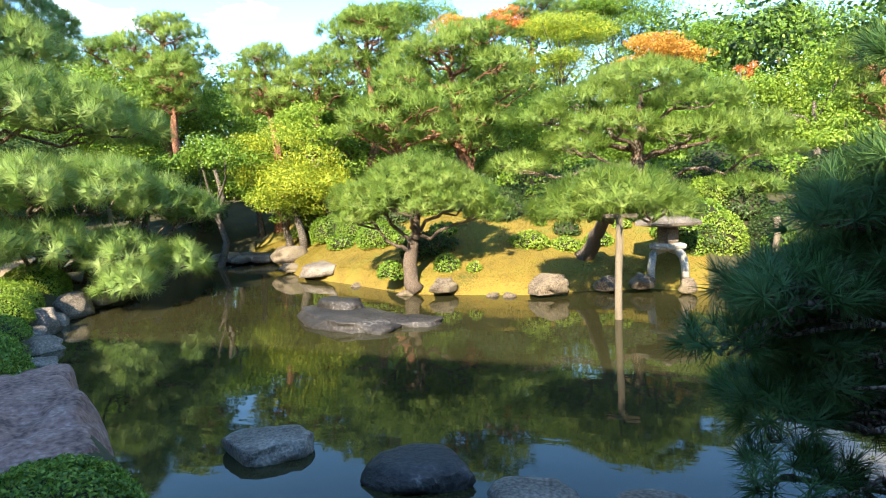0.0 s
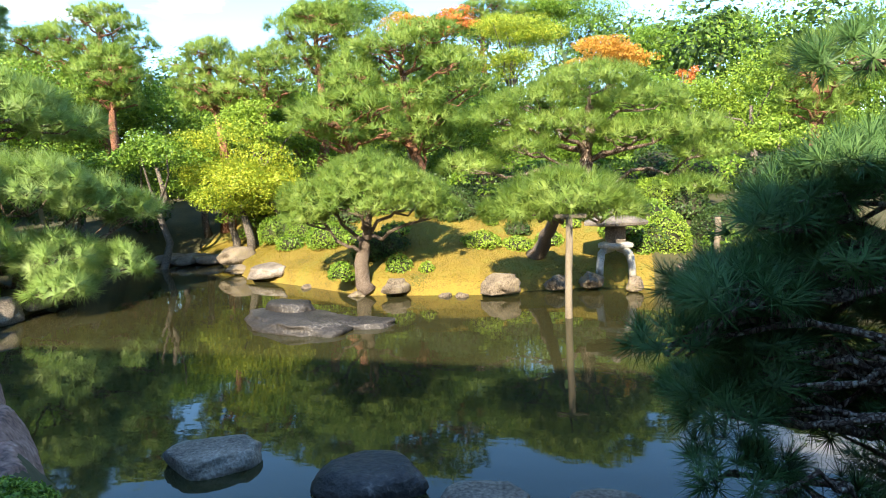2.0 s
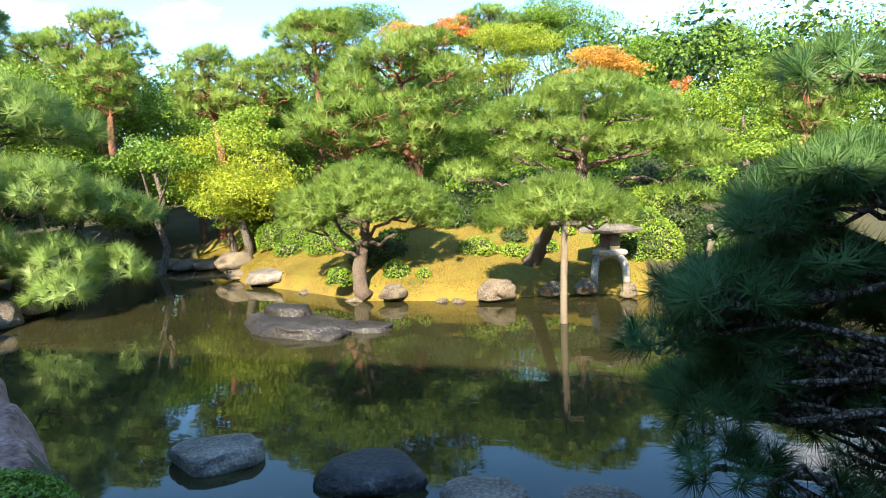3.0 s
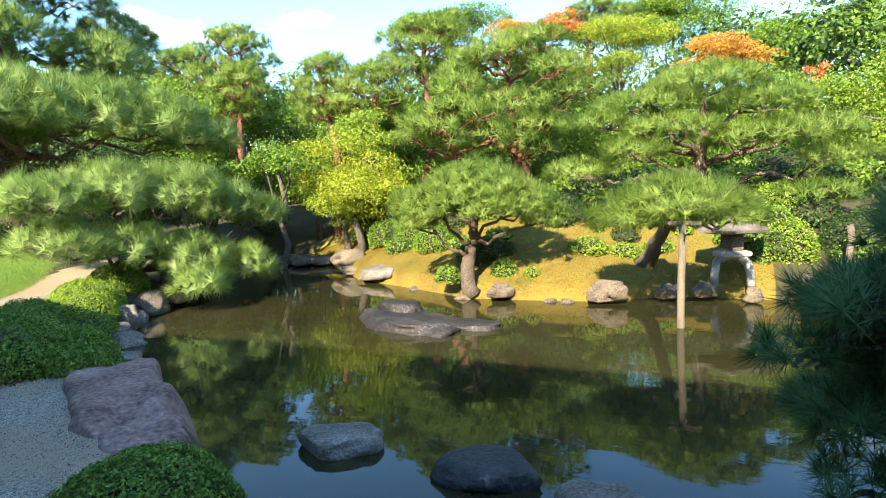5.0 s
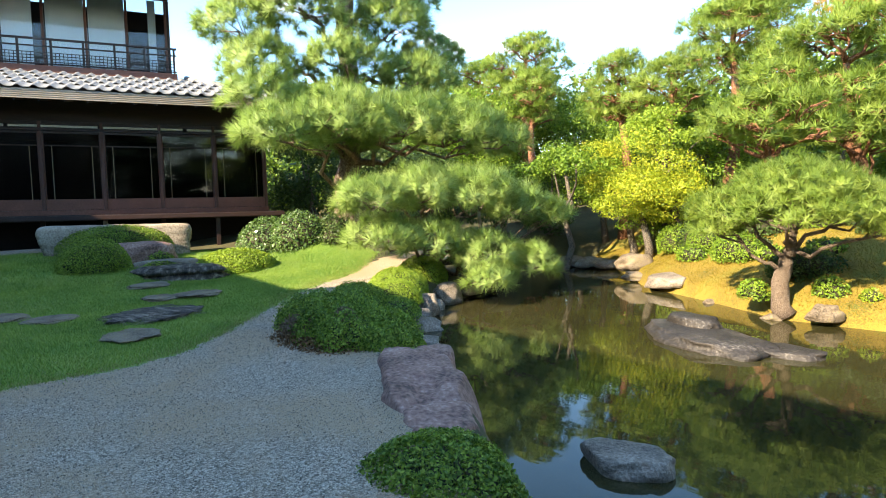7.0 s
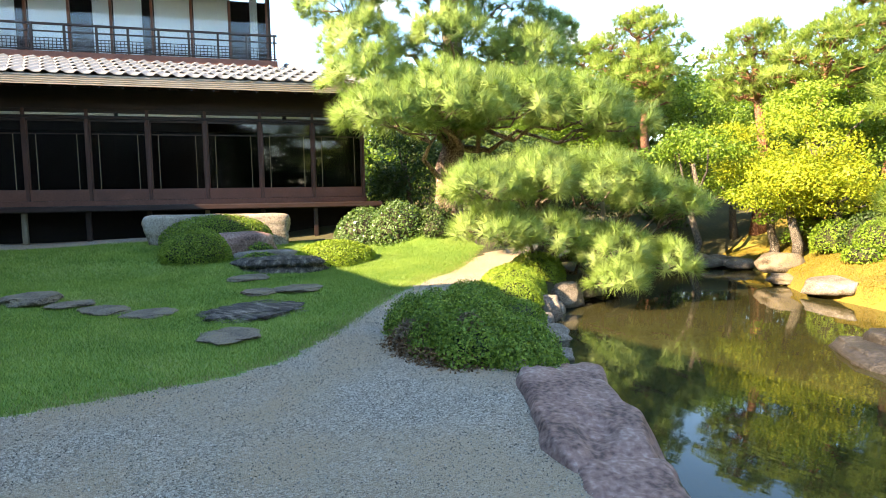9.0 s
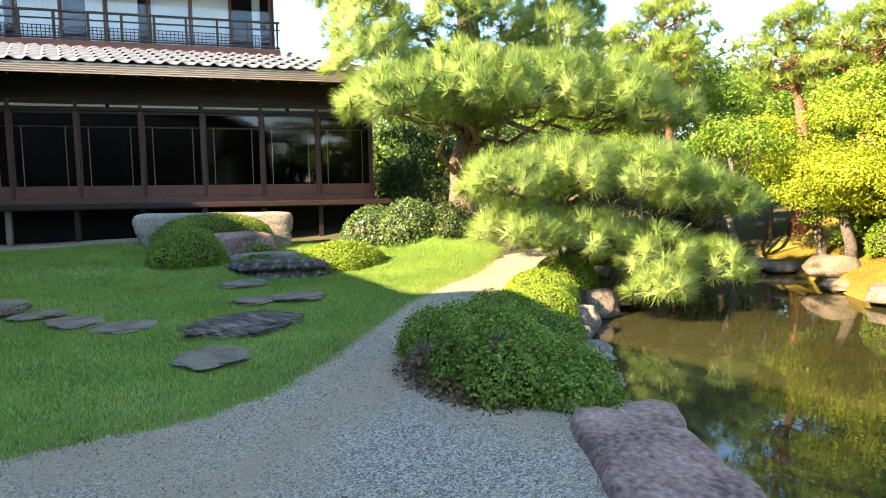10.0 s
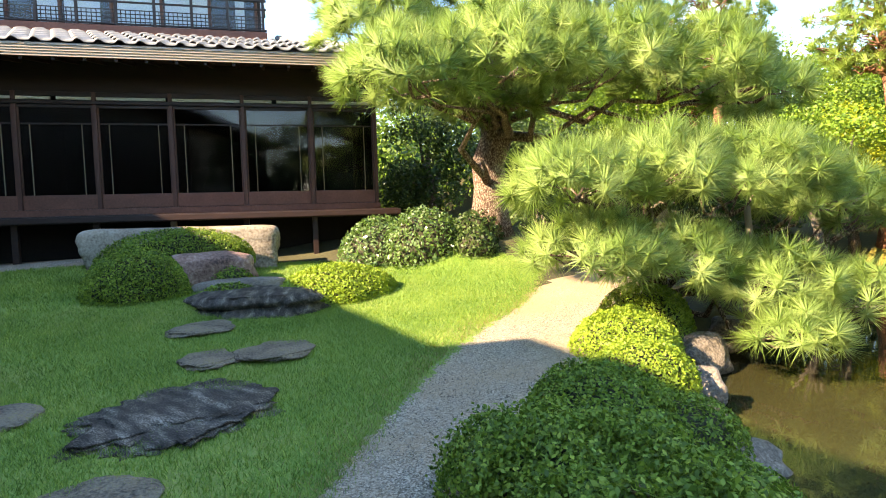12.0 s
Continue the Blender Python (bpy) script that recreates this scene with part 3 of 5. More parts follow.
    # eave
    v = [(a - 1, 0.02, 4.16), (b + 0.5, 0.02, 4.16), (b + 0.5, -1.2, 3.94), (a - 1, -1.2, 3.94), (a - 1, 0.02, 4.22), (b + 0.5, 0.02, 4.22), (b + 0.5, -1.2, 4.0), (a - 1, -1.2, 4.0)]
    f = [(0, 1, 2, 3), (7, 6, 5, 4), (0, 4, 5, 1), (1, 5, 6, 2), (2, 6, 7, 3), (3, 7, 4, 0)]
    solid("soffit", v, f, M_WOOD_DARK, h, "dark board soffit", smooth=False)
    for i in range(5):
        bx("fascia_board", (a - 1, -1.225 - 0.012 * i, 3.93 + 0.04 * i), (b + 0.5, -1.2, 3.93 + 0.04 * i + 0.036), M_FASCIA, h, "", 0.004)
    for k in range(int((b - a + 1) / 0.45)):
        x = a - 0.9 + 0.45 * k
        v = [(x, 0.02, 4.10), (x + 0.05, 0.02, 4.10), (x + 0.05, -1.18, 3.885), (x, -1.18, 3.885), (x, 0.02, 4.155), (x + 0.05, 0.02, 4.155), (x + 0.05, -1.18, 3.935), (x, -1.18, 3.935)]
        solid("rafter", v, f, M_WOOD_DARK, h, "", smooth=False)
    roof = solid("roof", [(a - 1, -1.26, 4.13), (b + 0.55, -1.26, 4.13), (1.9, 1.3, 5.0), (a - 1, 1.3, 5.0), (b + 0.55, 5.0, 4.13), (1.9, 5.0, 5.0), (a - 1, -1.2, 4.08), (b + 0.5, -1.2, 4.08)],
                 [(0, 1, 2, 3), (1, 4, 5, 2), (6, 7, 1, 0)], M_TILE, h, "grey pantile roof over the veranda", smooth=False)
    # tiles: one curved pantile, repeated
    W, L = 0.30, 0.56
    slope = math.atan2(0.87, 2.56)
    tv, tf = [], []
    prof = [(-0.15, 0.012), (-0.12, 0.045), (-0.08, 0.062), (-0.04, 0.045), (0.0, 0.014), (0.06, 0.004), (0.11, 0.006), (0.15, 0.012)]
    for j, (yy, lift) in enumerate(((0.0, 0.02), (L, 0.0))):
        for x, z in prof:
            tv.append((x, yy, z + lift))
    for x, z in prof:
        tv.append((x, 0.0, z - 0.012))
    n = len(prof)
    for i in range(n - 1):
        tf.append((i, i + 1, n + i + 1, n + i))
        tf.append((2 * n + i, 2 * n + i + 1, i + 1, i))
    tile = None
    for r in range(5):
        frac = r / 5
        y = -1.30 + 2.6 * frac * 1.0
        z = 4.14 + 0.87 * frac + 0.01
        end = b + 0.5 - frac * (b + 0.5 - 1.9)
        cnt = int((end - (-7.5)) / W)
        for c in range(cnt):
            if tile is None:
                tile = solid("tile", tv, tf, M_TILE, roof)
                t = tile
            else:
                t = new("tile", tile.data)
                t.parent = roof
            t.matrix_local = Matrix.Translation((end - 0.15 - W * c, y, z)) @ Matrix.Rotation(slope, 4, "X")
    v, f = tube_data([(b + 0.5, -1.28, 4.17), (3.2, 0.0, 4.62), (1.95, 1.28, 5.06)], [0.075, 0.075, 0.075], 10)
    solid("hip_ridge", v, f, M_TILE, h, "rounded grey ridge tiles")
    # upper storey
    u0, u1 = a - 1, 1.75
    bx("balcony_board", (u0, 1.14, 4.98), (u1, 1.22, 5.15), M_WOOD_RED, h, "red-brown balcony edge board")
    bx("balcony_floor", (u0, 1.22, 5.02), (u1, 2.3, 5.1), M_WOOD_DARK, h)
    rail = bx("railing", (u0, 1.26, 5.80), (u1, 1.32, 5.85), M_WOOD_DARK, h, "dark wooden balcony railing with lattice panels")
    bx("mid_rail", (u0, 1.27, 5.63), (u1, 1.31, 5.665), M_WOOD_DARK, rail)
    bx("low_rail", (u0, 1.27, 5.2), (u1, 1.31, 5.235), M_WOOD_DARK, rail)
    for k in range(16):
        x = 1.68 - 0.70 * k
        bx("baluster", (x - 0.025, 1.255, 5.12), (x + 0.025, 1.325, 5.83), M_WOOD_DARK, rail)
        if k < 15:
            lat = bmesh.new()
            for i in range(1, 8):
                box_bm((x - 0.70 + 0.0875 * i - 0.007, 1.282, 5.235), (x - 0.70 + 0.0875 * i + 0.007, 1.298, 5.50), 0, lat)
            for i in range(4):
                box_bm((x - 0.68, 1.278, 5.26 + 0.075 * i), (x - 0.02, 1.302, 5.274 + 0.075 * i), 0, lat)
            part("lattice", lat, M_WOOD_DARK, rail)
    bx("side_rail", (1.66, 1.3, 5.80), (1.71, 2.3, 5.85), M_WOOD_DARK, rail)
    for k in range(11):
        x = 1.5 - 0.98 * k
        bx("upper_post", (x - 0.03, 2.27, 5.1), (x + 0.03, 2.36, 7.4), M_WOOD_RED, h)
        if k < 10:
            win = bx("window", (x - 0.95, 2.30, 5.1), (x - 0.03, 2.34, 5.16), M_WOOD_RED, h, "tall upper window with white curtains")
            p = bx("pane", (x - 0.95, 2.315, 5.16), (x - 0.03, 2.321, 7.4), M_GLASS_CLEAR, win, "", 0)
            p.visible_shadow = False
            bx("curtain", (x - (0.93 if k % 4 else 0.45), 2.40, 5.12), (x - (0.05 if k % 3 else 0.25), 2.42, 7.4), M_CURTAIN, win, "hanging white curtain, tinted for the sky its pane would mirror")
    bx("upper_back", (u0, 4.2, 4.9), (1.6, 4.3, 7.6), M_INSIDE_SHADE, h)
    bx("upper_side", (1.53, 2.36, 5.0), (1.6, 4.3, 7.6), M_WOOD_DARK, h)
    bx("upper_lintel", (u0, 2.26, 7.4), (1.6, 2.36, 7.6), M_WOOD_DARK, h)
    v = [(u0, 4.4, 8.3), (2.9, 4.4, 8.3), (2.9, 0.2, 7.05), (u0, 0.2, 7.05), (u0, 4.4, 8.42), (2.9, 4.4, 8.42), (2.9, 0.2, 7.17), (u0, 0.2, 7.17)]
    solid("upper_roof", v, [(0, 1, 2, 3), (7, 6, 5, 4), (0, 4, 5, 1), (1, 5, 6, 2), (2, 6, 7, 3), (3, 7, 4, 0)], M_WOOD_DARK, h, "dark eave of the upper roof", smooth=False)


build_house()

# unseen long building behind the garden, placed to keep the near side in shade
bm = box_bm((-34, -14, -0.2), (22, -6.9, 6.74), 0.02)
sw = tagged(part("wall_south", bm, M_WOOD_DARK, None), "dark timber wall of the unseen long garden building", "wall", "", "structure")
v = [(-8.3, -5.25, 6.9), (22, -5.25, 6.9), (22, -10.5, 9.6), (-8.3, -10.5, 9.6), (-8.3, -5.31, 6.75), (22, -5.31, 6.75), (22, -10.5, 6.75), (-8.3, -10.5, 6.75)]
f8 = [(3, 2, 1, 0), (4, 5, 6, 7), (0, 1, 5, 4), (1, 2, 6, 5), (2, 3, 7, 6), (3, 0, 4, 7)]
tagged(solid("roof_south", v, f8, M_TILE, None, smooth=False), "grey tiled roof of the unseen long garden building", "roof", "", "structure")
v = [(-36, -6.15, 6.9), (-8.32, -6.15, 6.9), (-8.32, -10.5, 9.6), (-36, -10.5, 9.6), (-36, -6.21, 6.75), (-8.32, -6.21, 6.75), (-8.32, -10.5, 6.75), (-36, -10.5, 6.75)]
tagged(solid("roof_south", v, f8, M_TILE, None, smooth=False), "grey tiled roof of the unseen long garden building", "roof", "", "structure")

# unseen wall on the east, added so the panes reflect something dark
tagged(part("reflection_wall_east", box_bm((19, -14, -0.3), (19.4, 34, 3.2), 0.02), M_WOOD_DARK, None), "unseen dark timber wall added to darken reflections in the doors", "wall", "", "structure")

# ---- rocks and stones ----
def rock_mesh(name, size, material, seed, flat=0.0, rough=0.18, detail=4, sides=0.0, sink=0.35, layers=0, square=0, facets=0):
    """A worn boulder: a displaced ball, its top planed off by flat (0 to 1) and its lower part sunk."""
    bm = bmesh.new()
    bmesh.ops.create_icosphere(bm, subdivisions=detail, radius=1.0)
    off = Vector((seed * 3.7, seed * 1.3, seed * 2.1))
    rng = np.random.default_rng(seed)
    planes = [(Vector(unit(rng.normal(size=3))), rng.uniform(0.95, 1.25) if square else rng.uniform(0.74, 0.98)) for _ in range(facets)]
    for vt in bm.verts:
        d = vt.co.normalized()
        k = 1 + rough * noise.noise(d * 1.3 + off) * 1.6 + rough * 0.5 * noise.noise(d * 3.1 + off) + rough * 0.22 * noise.noise(d * 8 + off)
        cell = noise.cell(d * 2.2 + off) * rough * 0.35
        if square:
            k *= 1 / (abs(d.x) ** square + abs(d.y) ** square + abs(d.z) ** square) ** (1 / square)
        for pn, pd in planes:
            along = pn.dot(d)
            if along > 0.05:
                k = min(k, pd / along + 0.12 * (k - 1))
        p = d * (k + cell * 0.4 * (not facets))
        if flat and p.z > 1 - flat:
            p.z = 1 - flat + (p.z - 1 + flat) * 0.15 + 0.03 * noise.noise(d * 5 + off)
        if sides:
            r = math.hypot(p.x, p.y)
            if r > 1e-4:
                q = min(1.0, max(abs(p.x), abs(p.y)) / r)
                s = 1 + sides * (1 / max(q, 0.72) - 1)
                p.x, p.y = p.x * s, p.y * s
        if layers:
            q = p.z + 0.10 * noise.noise(Vector((p.x * 2.4, p.y * 0.9, 0)) + off) + 0.06 * noise.noise(p * 6 + off)
            st = 1.0 / layers
            p.z = p.z * 0.35 + 0.65 * (math.floor(q / st) + min(1.0, 3.0 * (q / st - math.floor(q / st)))) * st
            k2 = 1 + 0.07 * math.sin(layers * 6.0 * p.z) + 0.05 * noise.noise(d * 9 + off)
            p.x, p.y = p.x * k2, p.y * k2
        if p.z < -sink:
            p.z = -sink + (p.z + sink) * 0.3
        vt.co = Vector((p.x * size[0], p.y * size[1], p.z * size[2]))
    me = bpy.data.meshes.new(name)
    bm.to_mesh(me)
    bm.free()
    me.materials.append(material)
    me.polygons.foreach_set("use_smooth", [True] * len(me.polygons))
    return me


def rock(name, x, y, z, size, turn, material, label, category="rock", seed=0, flat=0.0, rough=0.18, group="", detail=4, sides=0.0, tilt=(0, 0), layers=0, square=0, facets=0):
    ob = new(name, rock_mesh(name, size, material, seed, flat, rough, detail, sides, 0.95 if square else 0.35, layers, square, facets))
    ob.matrix_world = pose(x, y, z, tilt[0], tilt[1], turn)
    return tagged(ob, label, category, group)


# stepping stones in the pond
G = "stepping stones in the pond"
rock("stepping_stone", -2.47, 3.20, -0.27, (0.31, 0.23, 0.13), 20, M_ROCK, "flat grey stepping stone standing clear of the water", "stone", 1, 0.45, 0.14, G, facets=9)
rock("stepping_stone", -1.36, 3.10, -0.27, (0.34, 0.22, 0.14), 5, M_ROCK_DARK, "dark speckled stepping stone standing clear of the water", "stone", 2, 0.35, 0.16, G, facets=9)
rock("stepping_stone", -0.68, 3.02, -0.29, (0.24, 0.19, 0.12), 10, M_ROCK, "flat grey stepping stone standing clear of the water", "stone", 3, 0.5, 0.1, G, facets=9)
rock("stepping_stone", -0.06, 3.05, -0.31, (0.26, 0.2, 0.12), 0, M_ROCK, "flat grey stepping stone standing clear of the water", "stone", 4, 0.5, 0.1, G, facets=9)
# the low island rock
rock("island_rock", -3.75, 6.75, -0.30, (0.92, 0.50, 0.24), -28, M_ROCK_DARK, "broad flat dark rock lying low in the pond", "rock", 5, 0.55, 0.26)
rock("island_rock", -2.95, 6.85, -0.32, (0.42, 0.28, 0.16), 10, M_ROCK_DARK, "small flat dark rock beside the broad one in the pond", "rock", 6, 0.5, 0.2)
rock("island_rock", -4.15, 7.15, -0.22, (0.42, 0.22, 0.24), -10, M_ROCK_DARK, "dark crusted back of the broad pond rock", "rock", 9, 0.4, 0.2)
# red shore rock
rock("shore_boulder", -4.0, 2.70, -0.355, (0.98, 0.36, 0.44), 152, M_ROCK_RED, "large red-brown boulder flush with the gravel, dropping into the pond", "rock", 7, 0.05, 0.14, "", 6, 0, (2, 0), 0, 5, 11)
rock("shore_boulder", -4.75, 3.22, -0.40, (0.52, 0.34, 0.42), 140, M_ROCK_RED, "smaller red-brown boulder at the water below the hedge", "rock", 8, 0.06, 0.12, "", 5, 0, (0, 0), 0, 5, 12)
rock("shore_boulder", -3.3, 2.30, -0.37, (0.40, 0.28, 0.42), 140, M_ROCK_RED, "small red-brown boulder between the gravel and the pond", "rock", 10, 0.06, 0.12, "", 5, 0, (0, 0), 0, 5, 10)
# shore rocks beside the hedge
for i, (x, y, z, sx, sy, sz, tu) in enumerate([(-7.62, 5.42, -0.2, 0.25, 0.22, 0.27, 30), (-6.8, 4.70, -0.28, 0.36, 0.25, 0.16, 60), (-8.3, 6.35, -0.18, 0.36, 0.3, 0.28, 100), (-7.35, 5.12, -0.28, 0.22, 0.2, 0.18, 10),
                                               (-6.1, 4.22, -0.3, 0.28, 0.2, 0.14, 45), (-8.65, 7.2, -0.14, 0.36, 0.28, 0.26, 80), (-8.95, 7.9, -0.12, 0.3, 0.25, 0.22, 20), (-8.0, 5.85, -0.28, 0.24, 0.2, 0.18, 70)]):
    rock("shore_rock", x, y, z, (sx * 0.8, sy * 0.8, sz), tu, M_ROCK, "rounded grey rock at the water's edge", "rock", 20 + i, 0.1, 0.22, "rocks along the shore", facets=14)

# ---- pines ----
def pine(base, trunk_pts, r0, r1, pads, label, needle, bark, gap=0.13, needles=30, length=0.17, width=0.007, seed=1, group="", limb_r=0.05, name="pine_tree"):
    """A pruned pine: crooked trunk, a limb to each pad, and each pad a cloud of needle tufts."""
    p = thing(name, (0, 0, 0), label, "tree", group)
    pts = [base, *trunk_pts]
    # resample the trunk softly
    fine = []
    for i in range(len(pts) - 1):
        for k in range(4):
            t = k / 4
            fine.append(np.array(pts[i]) * (1 - t) + np.array(pts[i + 1]) * t)
    fine.append(np.array(pts[-1], float))
    fine = np.array(fine)
    rng = np.random.default_rng(seed)
    fine[1:-1] += rng.normal(size=(len(fine) - 2, 3)) * r0 * 0.18
    v, f = tube_data(fine, [r0 * 1.25 if i == 0 else r0 + (r1 - r0) * i / (len(fine) - 1) for i in range(len(fine))], 16, 0.04, seed)
    solid("trunk", v, f, bark, p)
    for i, (c, s) in enumerate(pads):
        c = np.array(c, float)
        j = int(np.argmin(np.linalg.norm(fine - (c - np.array([0, 0, s[2] * 0.9 + 0.25])), axis=1)))
        j = max(j, 2)
        tip = c - np.array([0, 0, s[2] * 0.15])
        line = bent(fine[j], tip, 7, 0.22, seed * 31 + i)
        limb("limb", line, limb_r * (0.7 + 0.5 * max(s)), 0.014, bark, p, 8, "", seed + i)
        for q in range(5):
            a = rng.uniform(0, 6.28)
            e = c + np.array([math.cos(a) * s[0] * 0.7, math.sin(a) * s[1] * 0.7, -0.05 + 0.25 * s[2]])
            limb("twig", bent(line[4 + q % 3], e, 5, 0.3, seed * 77 + i * 7 + q), 0.018 + limb_r * 0.12, 0.006, bark, p, 5)
        co, nr, tone = pad_mesh([(c, s)], gap, needles, length, width, seed * 101 + i)
        soup("foliage_pad", co, 3, needle, p, normals=nr, tone=tone)
    return p


pine((-13.0, 7.05, h1(-13.0, 7.05) - 0.1), [(-12.98, 7.03, 2.6), (-12.9, 7.08, 4.4), (-12.7, 6.95, 6.2), (-12.7, 7.1, 8.0)], 0.32, 0.14, [
    ((-10.35, 4.25, 2.72), (0.85, 0.80, 0.52)), ((-10.1, 5.4, 2.95), (0.95, 0.95, 0.61)), ((-9.9, 6.6, 2.98), (0.95, 0.95, 0.61)), ((-9.4, 7.7, 2.85), (0.85, 0.9, 0.55)), ((-9.2, 8.5, 2.65), (0.6, 0.6, 0.41)),
    ((-12.0, 6.4, 2.85), (0.8, 0.75, 0.42)), ((-12.3, 5.6, 3.35), (0.75, 0.7, 0.5)), ((-11.2, 5.9, 3.35), (0.9, 1.0, 0.61)), ((-11.2, 7.8, 3.4), (0.9, 0.9, 0.58)), ((-11.6, 4.5, 3.6), (0.8, 0.8, 0.52)),
    ((-12.3, 4.7, 4.35), (0.9, 0.8, 0.61)), ((-11.9, 8.4, 4.45), (0.95, 0.9, 0.61)), ((-11.7, 6.4, 4.55), (0.9, 0.9, 0.61)), ((-12.6, 9.3, 5.2), (0.9, 0.8, 0.58)), ((-12.9, 4.5, 5.3), (0.9, 0.8, 0.61)),
    ((-12.0, 5.6, 5.55), (0.85, 0.85, 0.61)), ((-12.2, 7.9, 5.7), (0.95, 0.9, 0.65)), ((-12.6, 5.4, 6.6), (1.0, 0.9, 0.65)), ((-12.4, 7.0, 6.8), (1.0, 1.0, 0.72)), ((-12.8, 8.6, 6.7), (1.0, 0.9, 0.65)), ((-12.7, 6.9, 8.0), (1.3, 1.3, 0.87)),
], "tall black pine with layered needle pads beside the path", M_NEEDLE, M_BARK, 0.19, 60, 0.24, 0.0115, 3, limb_r=0.075)
low = [((-8.75, 5.15, 1.48), (0.62, 0.66, 0.43)), ((-8.7, 6.1, 1.60), (0.72, 0.72, 0.49)), ((-8.45, 7.1, 1.56), (0.78, 0.76, 0.52)), ((-8.15, 8.0, 1.34), (0.62, 0.62, 0.43)), ((-7.95, 8.65, 1.15), (0.42, 0.42, 0.3)),
       ((-8.7, 5.3, 0.86), (0.58, 0.58, 0.38)), ((-8.55, 6.2, 0.72), (0.62, 0.62, 0.41)), ((-8.1, 7.1, 0.50), (0.62, 0.62, 0.43)), ((-7.75, 7.9, 0.28), (0.5, 0.5, 0.36)), ((-7.7, 6.8, 0.10), (0.42, 0.42, 0.29))]
pine((-9.35, 6.9, h1(-9.35, 6.9) - 0.1), [(-9.15, 6.7, 0.6), (-9.3, 6.5, 1.05), (-8.9, 6.5, 1.35)], 0.13, 0.05, low,
     "low spreading pine with bright needle pads reaching over the pond", M_NEEDLE, M_BARK, 0.17, 76, 0.22, 0.0085, 5, limb_r=0.05)
cp_base = (-3.77, 8.88, h1(-3.77, 8.88) - 0.08)
pine(cp_base, [(-3.85, 8.85, 0.35), (-3.72, 8.85, 0.62), (-3.65, 8.8, 0.95)], 0.13, 0.06, [
    ((-3.6, 8.75, 1.48), (0.85, 0.8, 0.46)), ((-4.35, 8.6, 1.20), (0.62, 0.6, 0.38)), ((-2.95, 8.95, 1.22), (0.62, 0.6, 0.38)), ((-3.5, 8.3, 1.18), (0.7, 0.5, 0.36)), ((-3.75, 9.3, 1.25), (0.8, 0.6, 0.42)),
    ((-4.62, 8.5, 0.98), (0.34, 0.34, 0.2)), ((-2.5, 9.05, 1.0), (0.36, 0.36, 0.2))],
    "small forked pine with a dome of needles on the moss bank", M_NEEDLE_FAR, M_BARK_SMALL, 0.095, 30, 0.13, 0.0085, 8, limb_r=0.04)
rp_base = (-1.22, 10.2, h1(-1.22, 10.2) - 0.08)
pine(rp_base, [(-0.95, 9.75, 0.5), (-0.7, 8.9, 0.92)], 0.14, 0.07, [
    ((-0.55, 7.85, 1.17), (0.78, 0.7, 0.36)), ((-1.05, 7.9, 1.0), (0.5, 0.5, 0.26)), ((-0.05, 8.05, 1.0), (0.48, 0.5, 0.26)), ((-1.35, 8.2, 0.95), (0.34, 0.4, 0.2))],
    "leaning pine whose umbrella crown rests on a wooden prop", M_NEEDLE_FAR, M_BARK_SMALL, 0.09, 32, 0.14, 0.0085, 9, limb_r=0.05)
pine((-0.35, 12.7, h1(-0.35, 12.7) - 0.1), [(-0.4, 12.6, 1.4), (-0.35, 12.6, 2.0), (-0.3, 12.6, 2.9)], 0.2, 0.09, [
    ((-0.3, 12.4, 3.30), (1.15, 1.0, 0.36)), ((-1.35, 12.1, 2.95), (0.95, 0.85, 0.32)), ((0.75, 12.7, 2.9), (0.95, 0.85, 0.32)), ((-2.2, 11.85, 2.62), (0.75, 0.7, 0.26)), ((1.55, 12.9, 2.35), (0.85, 0.75, 0.3)),
    ((-0.9, 11.8, 2.45), (0.85, 0.7, 0.28)), ((0.6, 12.2, 2.25), (0.95, 0.7, 0.3)), ((-1.5, 11.6, 2.1), (0.6, 0.6, 0.24)), ((1.9, 12.8, 1.85), (0.6, 0.6, 0.24)), ((-2.55, 11.4, 1.75), (0.6, 0.55, 0.26)), ((1.4, 11.9, 1.15), (0.75, 0.6, 0.26))],
    "broad pine with wide flat needle layers behind the moss bank", M_NEEDLE_FAR, M_BARK, 0.125, 24, 0.17, 0.011, 10, limb_r=0.06)
# the shaded pine close by, hanging over the water
near_pads = []
rng = np.random.default_rng(4)
for i in range(46):
    u, w_ = rng.uniform(0, 1), rng.uniform(0, 1)
    z = -0.22 + 1.7 * w_
    edge = 0.2 + float(np.interp(z, [-0.15, 0.05, 0.3, 0.4, 0.6, 0.72, 0.95, 1.2, 1.35, 1.6], [0.15, 0.12, 0.25, 0.45, 0.33, 0.2, 0.35, 0.46, 0.72, 0.9]))
    near_pads.append(((edge + 1.2 * u * u, 2.9 + 0.5 * rng.uniform(0, 1) + 0.25 * u, z), (rng.uniform(0.17, 0.25), rng.uniform(0.17, 0.25), rng.uniform(0.11, 0.16))))
near_pads.append(((0.22, 2.95, 0.62), (0.18, 0.18, 0.1)))
near_pads.append(((1.05, 3.35, 1.86), (0.22, 0.2, 0.14)))
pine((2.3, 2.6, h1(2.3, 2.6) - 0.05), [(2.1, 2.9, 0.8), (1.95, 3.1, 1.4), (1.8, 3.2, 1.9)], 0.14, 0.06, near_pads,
     "pine in shade with dense needle sprays over the water, shade also put into their colour", M_NEEDLE_SHADE, M_BARK, 0.085, 40, 0.14, 0.0055, 12, limb_r=0.03)

